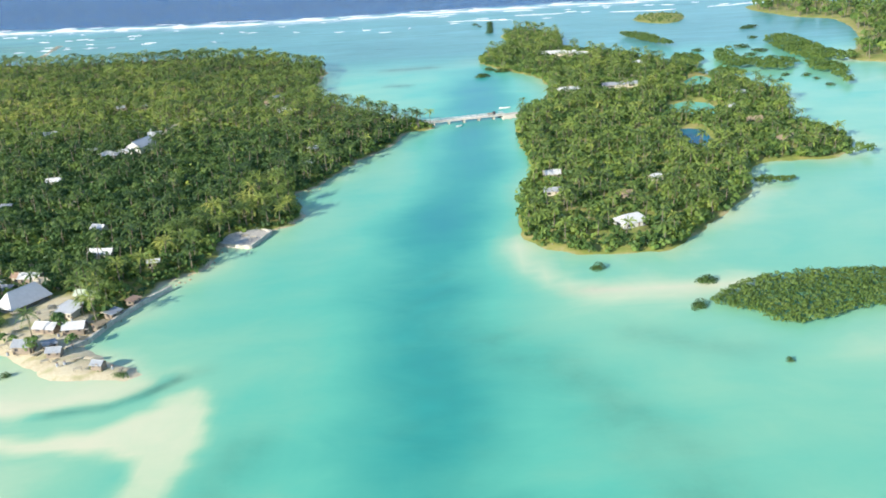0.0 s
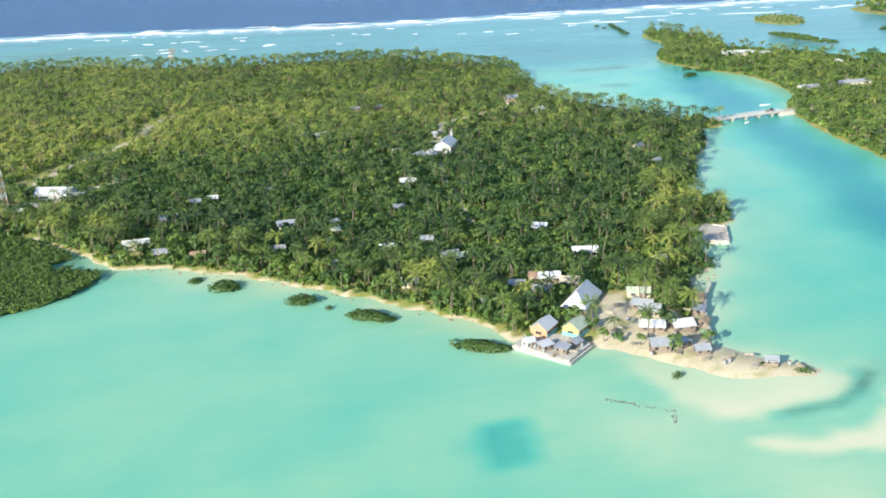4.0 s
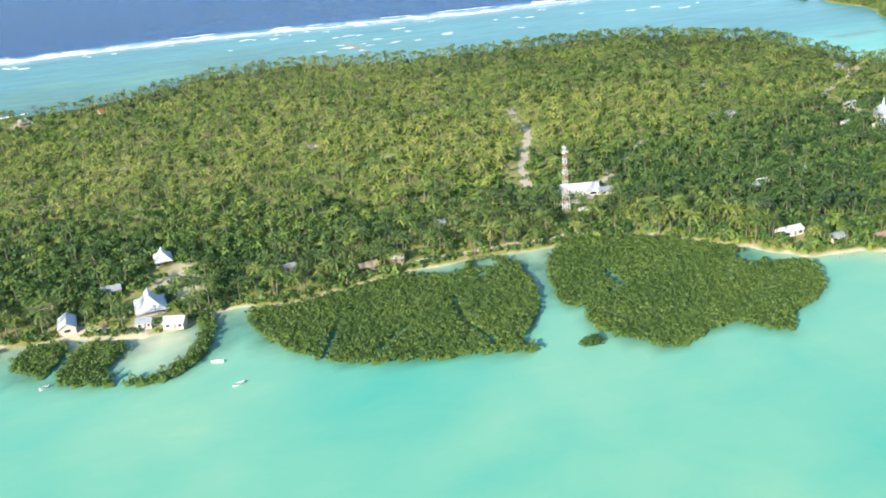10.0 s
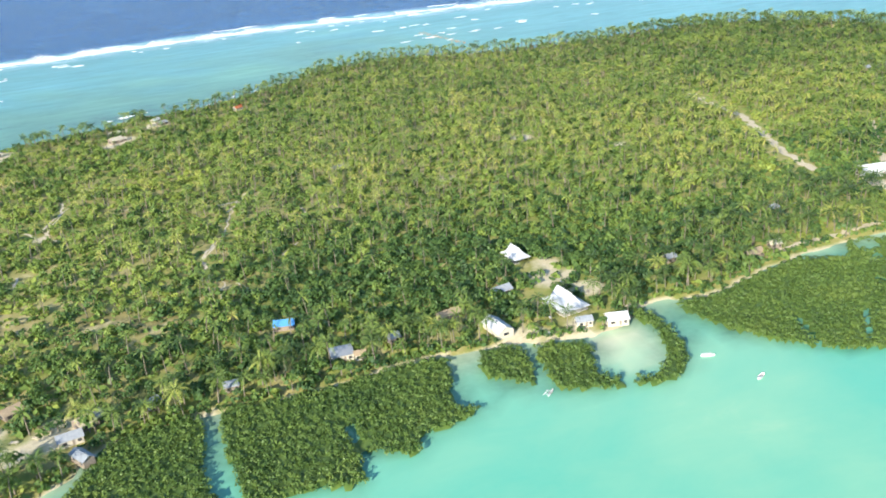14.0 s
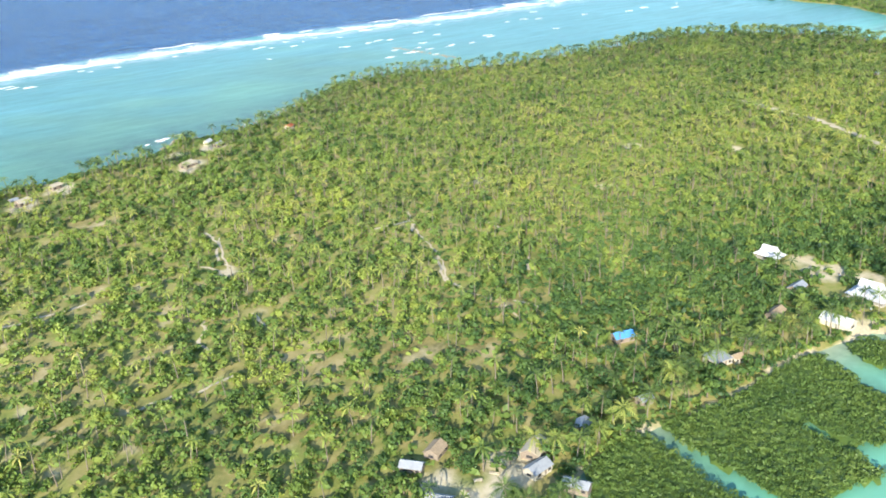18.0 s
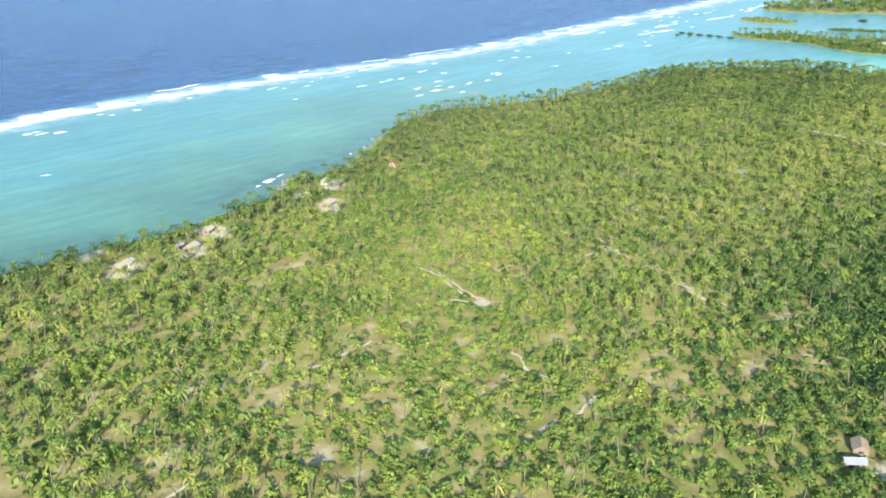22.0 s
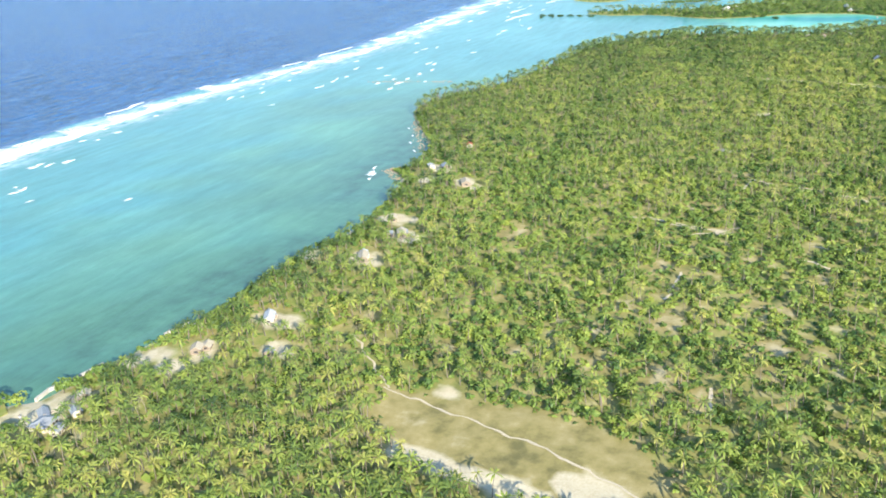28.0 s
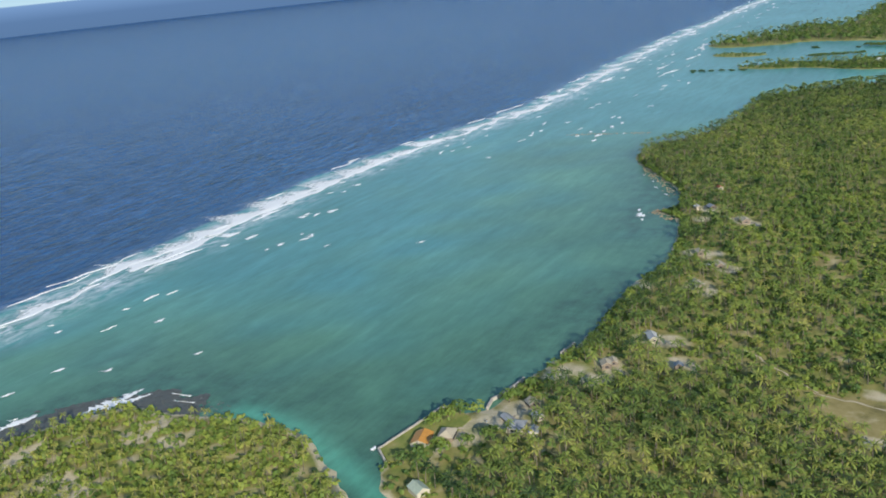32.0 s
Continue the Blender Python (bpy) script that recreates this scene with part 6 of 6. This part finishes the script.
tint = np.clip(yellow + rng.normal(0, 0.14, len(spots)), 0.02, 0.98)
pz = 1.2 * np.ones(len(spots))
unseen = (inward(spots, LANDS["west"]) > 0) & (spots[:, 0] < -1300)

# trees of the lagoon shore, each by itself
fringe = (inland < 26) & (spots[:, 0] > -830) & (spots[:, 1] < 475) & ~unseen
fringe &= rng.uniform(size=len(spots)) < 0.92
single_palm = np.zeros(len(spots), bool)
single_palm[np.where(fringe & ~broad)[0][:300]] = True
single_tree = np.zeros(len(spots), bool)
single_tree[np.where(fringe & broad)[0][:170]] = True


def tree_thing(name, shape, stuff, tint, label, category, group):
    """One tree with a trunk and a crown as its parts."""
    v, f, k = shape
    top = empty_at(name, 0, 0, 0, 0, label, category, group)
    for pick, title, material in ((0, "trunk", BARK), (1, "crown", stuff)):
        tris = f[k == pick]
        if len(tris):
            idx = np.unique(tris)
            back = np.zeros(len(v), int)
            back[idx] = np.arange(len(idx))
            ob = new(title, mesh_of(title, v[idx], back[tris], [material], tint=np.full(len(idx), tint)))
            ob.parent = top
    return top


def put_trees(protos, places, low, high, deep=1.15):
    for n, (x, y) in enumerate(places):
        a = rng.uniform(low, high)
        proto = protos[rng.integers(0, len(protos))]
        m = pose(x * S, y * S, deep * S, 0, 0, rng.uniform(0, 360))
        if n < len(protos):
            protos[n].matrix_basis, ob = m, protos[n]
        else:
            ob = copy_thing(proto, m)
        ob.scale = (a, a, a)


palm_things = [tree_thing("coconut_palm", fine_palms[n], PALM, t, "coconut palm with a slim grey trunk and arching green fronds" if t < 0.6 else "coconut palm with yellowing fronds on a slim grey trunk", "palm tree", "palms of the lagoon shore")
               for n, t in enumerate((0.2, 0.3, 0.4, 0.45, 0.5, 0.58, 0.7, 0.85, 0.35, 0.25))]
LONE = [(-131, 313), (-143, 296), (-128, 318), (-135, 325), (-131, 328), (-124, 306)]
put_trees(palm_things, np.vstack([spots[single_palm], LONE]), 0.75, 1.22)
tree_things = [tree_thing("broadleaf_tree", trees[n], LEAF, t, "rounded green broad-leaved tree near the lagoon shore", "tree", "trees of the lagoon shore") for n, t in enumerate((0.2, 0.3, 0.4, 0.5, 0.35, 0.6))]
LONE = [(-126, 287), (-147, 291), (-158, 296), (-138, 284), (-124, 318)]
put_trees(tree_things, np.vstack([spots[single_tree], LONE]), 0.75, 1.4)

p = ~broad & ~unseen & ~single_palm
tall = rng.uniform(0.76, 1.2, len(spots)) * (1 - 0.06 * inner) * np.where(inward(spots, LANDS["west"]) > 0, 0.82, 1)
slim = rng.uniform(size=len(spots)) < 0.15 + 0.8 * smooth(-spots[:, 0] + 0.6 * (spots[:, 1] - 560), 430, 640) * (1 - 0.7 * seaside) * (1 - 0.9 * grove)
q = p & slim
planted("coconut_grove", palms_slim, spots[q], tall[q], np.clip(tint[q] + 0.10, 0, 1), rng, [BARK, PALM], "open grove of slim yellowing coconut palms", "palms", pz[q])
p &= ~slim
planted("coconut_grove", palms_mid, spots[p], tall[p], tint[p], rng, [BARK, PALM], "dense grove of green and yellowing coconut palms", "palms", pz[p])
b = broad & ~unseen & ~single_tree
large = b & (rng.uniform(size=len(spots)) < np.maximum(0.6 * hamlet, 0.55 * village))
planted("broadleaf_woodland", trees_big, spots[large], rng.uniform(0.7, 1.15, large.sum()), tint[large], rng, [BARK, LEAF], "large dark green breadfruit and broad-leaved trees round the houses", "trees", pz[large] - 0.1)
b &= ~large
planted("broadleaf_woodland", trees_mid, spots[b], rng.triangular(0.6, 0.95, 1.6, b.sum()) * (1 - 0.05 * inner[b] + 0.05 * westness[b]), tint[b] + 0.02, rng, [BARK, LEAF], "rounded green broad-leaved trees between the palms", "trees", pz[b] - 0.1)

scrub = scattered(-1330, 0, 300, 1130, 4.5, rng)
inland = np.maximum(inward(scrub, LANDS["main"]), inward(scrub, LANDS["west"]))
ok = (inland > 1.5) & free_of_houses(scrub) & (rng.uniform(size=len(scrub)) > 0.08 + field_sand(scrub, inland + 9) * 1.25) & (inward(scrub, FIELD) + 3 * lumps(scrub, 14, 48) < 2)
ok &= (np.min([to_line(scrub, line) for line in TRACKS[:2]], axis=0) > 4.2) & (np.min([to_line(scrub, line) for line in TRACKS[2:] + WINDING], axis=0) > 1.0)
scrub = scrub[ok]
planted("undergrowth", cover, scrub, rng.triangular(0.5, 0.9, 2.1, len(scrub)), np.clip(0.60 + 0.2 * lumps(scrub, 50, 81) + rng.normal(0, 0.12, len(scrub)), 0, 1), rng, [BARK, LEAF],
        "low green shrubs under the palms", "shrubs", np.full(len(scrub), 1.1))

# close dark undergrowth round the villages
scrub = scattered(-760, 0, 290, 640, 4.4, rng)
inland = inward(scrub, LANDS["main"])
near_houses = np.maximum(smooth(scrub[:, 0], -480, -350) * smooth(scrub[:, 1], 640, 560), np.exp(-((scrub[:, 0] + 620) / 130) ** 2 - ((scrub[:, 1] - 510) / 65) ** 2))
ok = (inland > 3) & free_of_houses(scrub) & (rng.uniform(size=len(scrub)) < near_houses - field_sand(scrub, inland + 9))
scrub = scrub[ok]
planted("undergrowth", bushes, scrub, rng.uniform(1.1, 2.3, len(scrub)), np.clip(0.27 + 0.15 * lumps(scrub, 40, 82) + rng.normal(0, 0.1, len(scrub)), 0, 1), rng, [BARK, LEAF],
        "dark green shrubs close round the village houses", "shrubs", np.full(len(scrub), 1.1))

# pale green shrubs between the ocean beach and the palms
edge = scattered(-1100, -560, 800, 1010, 2.6, rng)
inland = inward(edge, LANDS["main"])
edge = edge[(inland > 1.4) & (inland < 10 + 6 * smooth(-edge[:, 0], 800, 900)) & free_of_houses(edge) & (lumps(edge, 22, 88) > -0.6)]
planted("beach_shrubs", bushes, edge, rng.uniform(0.7, 1.7, len(edge)), np.clip(0.66 + 0.2 * lumps(edge, 30, 89) + rng.normal(0, 0.1, len(edge)), 0, 1), rng, [BARK, LEAF],
        "pale green shrubs along the ocean beach", "shrubs", np.full(len(edge), 0.8))

# bushes that hang over the banks
edge = scattered(-840, 0, 262, 720, 2.4, rng)
inland = inward(edge, LANDS["main"])
ok = (inland > 0.8) & (inland < 5.0) & free_of_houses(edge) & (rng.uniform(size=len(edge)) < 0.72 + 0.5 * lumps(edge, 26, 85)) & ~((edge[:, 0] > -200) & (edge[:, 1] < 312))
edge = edge[ok]
planted("bank_shrubs", bushes, edge, rng.uniform(0.8, 1.7, len(edge)), np.clip(0.38 + 0.2 * lumps(edge, 40, 86) + rng.normal(0, 0.12, len(edge)), 0, 1), rng, [BARK, LEAF],
        "dense green shrubs hanging over the lagoon bank", "shrubs", np.full(len(edge), 0.7))
edge = scattered(20, 245, 340, 1000, 3.6, rng)
inland = inward(edge, LANDS["east"])
edge = edge[(inland > 0.3) & (inland < 6.0) & free_of_houses(edge) & (lumps(edge, 30, 87) > -0.45)]
planted("bank_shrubs", bushes, edge, rng.uniform(1.0, 2.2, len(edge)), np.clip(0.42 + 0.2 * lumps(edge, 40, 86) + rng.normal(0, 0.12, len(edge)), 0, 1), rng, [BARK, LEAF],
        "dense green shrubs along the far channel bank", "shrubs", np.full(len(edge), 0.6))
scrub = scattered(-1330, -1140, 880, 1130, 4.6, rng)
ok = (inward(scrub, LANDS["west"]) > 2) & (lumps(scrub, 24, 45) < 0.5)
scrub = scrub[ok]
planted("undergrowth", bushes, scrub, rng.uniform(1.1, 2.3, len(scrub)), np.clip(0.8 + rng.normal(0, 0.14, len(scrub)), 0, 1), rng, [BARK, LEAF], "pale green shrubs on the small western island", "shrubs", np.full(len(scrub), 1.1))

# mangroves
spots = scattered(-820, 420, 260, 1000, 1.9, rng)
best = np.max([inward(spots, p) for p in WOODS], axis=0)
ok = best > 0.6 + 0.9 * rng.uniform(size=len(spots))
CREEKS = [[(-428, 400), (-421, 405), (-421, 420)], [(-481, 376), (-487, 395), (-486, 420)], [(-508, 402), (-523, 384)], [(-534, 410), (-541, 388)], [(-709, 383), (-707, 402), (-709, 420)]]
POOLS = [(-362, 410, 6), (-465, 448, 5), (-470, 437, 3)]
for x, y, r in POOLS:
    ok &= np.hypot(spots[:, 0] - x, spots[:, 1] - y) > r
for line in CREEKS:
    ok &= to_line(spots, line) > 1.5
ok &= (spots[:, 0] < 180) | (rng.uniform(size=len(spots)) < 0.3)
spots = spots[ok]
# the closed canopy between the leaf clumps
xs, ys = np.arange(-820, -330, 1.9), np.arange(340, 465, 1.9)
xy, tris = sheet(xs, ys)
deep = np.max([inward(xy, p) for p in WOODS[:len(THICKETS)]], axis=0) + 0.6 * lumps(xy, 7, 77)
tris = tris[(deep[tris] > 0.4).all(1)]
idx = np.unique(tris)
back = np.zeros(len(xy), int)
back[idx] = np.arange(len(idx))
for line in CREEKS:
    deep = np.minimum(deep, to_line(xy, line) - 0.1)
for x, y, r in POOLS:
    deep = np.minimum(deep, np.hypot(xy[:, 0] - x, xy[:, 1] - y) - r)
tris = tris[(deep[tris] > 0.4).all(1)]
idx = np.unique(tris)
back[idx] = np.arange(len(idx))
zc = 0.2 + 1.55 * smooth(deep, 0.4, 2.6) + 0.3 * lumps(xy, 4.2, 78) + rng.normal(0, 0.12, len(xy))
tagged(new("mangrove_canopy", mesh_of("mangrove_canopy", np.column_stack([xy, zc])[idx], back[tris], [MANGROVE], tint=np.clip(0.55 + rng.normal(0, 0.15, len(idx)), 0, 1))),
       "closed green mangrove canopy over shallow water", "mangroves", kind="stuff")
planted("mangrove_thicket", mangroves, spots, rng.uniform(0.75, 1.15, len(spots)) * np.where(spots[:, 0] < 180, 1.0, 1.7), np.clip(0.5 + 0.2 * lumps(spots, 40, 91) + rng.normal(0, 0.1, len(spots)), 0, 1), rng, [BARK, MANGROVE],
        "dense dark green mangrove thicket standing in shallow water", "mangroves", np.full(len(spots), -0.1))

# the islands across the channel
spots = scattered(20, 330, 340, 1160, 5.6, rng)
inland = np.maximum(inward(spots, LANDS["east"]), inward(spots, LANDS["islet"]))
inland = np.minimum(inland, -pool(spots) - 2)
ok = (inland > 1.0) & free_of_houses(spots) & (lumps(spots, 40, 95) < 0.75)
spots = spots[ok]
isle = inward(spots, LANDS["islet"]) > -2
palmy = (rng.uniform(size=len(spots)) < 0.33) & ~isle
tint = np.clip(0.46 + rng.normal(0, 0.13, len(spots)), 0, 1)
zz = np.full(len(spots), 1.0)
planted("coconut_grove", palms, spots[palmy], rng.uniform(0.75, 1.1, palmy.sum()), tint[palmy], rng, [BARK, PALM], "coconut palms among the trees across the channel", "palms", zz[palmy])
q = ~palmy
planted("broadleaf_woodland", trees_mid, spots[q], rng.uniform(0.8, 1.4, q.sum()) * np.where(isle[q], 0.5, 1), tint[q], rng, [BARK, LEAF], "dense green broad-leaved woodland across the channel", "trees", zz[q] - 0.2)
low = scattered(30, 240, 345, 900, 5.6, rng)
inland = np.minimum(inward(low, LANDS["east"]), -pool(low) - 1)
low = low[(inland > 1) & free_of_houses(low)]
planted("undergrowth", bushes, low, rng.uniform(1.2, 2.4, len(low)), np.clip(0.42 + 0.2 * lumps(low, 40, 96) + rng.normal(0, 0.12, len(low)), 0, 1), rng, [BARK, LEAF],
        "green shrubs under the trees across the channel", "shrubs", np.full(len(low), 1.0))
spots = scattered(330, 1300, 450, 1200, 11.5, rng)
inland = inward(spots, LANDS["northeast"])
spots = spots[inland > 3]
palmy = rng.uniform(size=len(spots)) < 0.5
tint = np.clip(0.42 + rng.normal(0, 0.13, len(spots)), 0, 1)
zz = np.full(len(spots), 1.0)
planted("coconut_grove", palms_far, spots[palmy], rng.uniform(0.8, 1.2, palmy.sum()) * 1.3, tint[palmy], rng, [BARK, PALM], "far coconut palms on the next island", "palms", zz[palmy])
planted("broadleaf_woodland", trees_far, spots[~palmy], rng.uniform(1.3, 2.1, (~palmy).sum()), tint[~palmy], rng, [BARK, LEAF], "far green woodland on the next island", "trees", zz[~palmy] - 0.2)
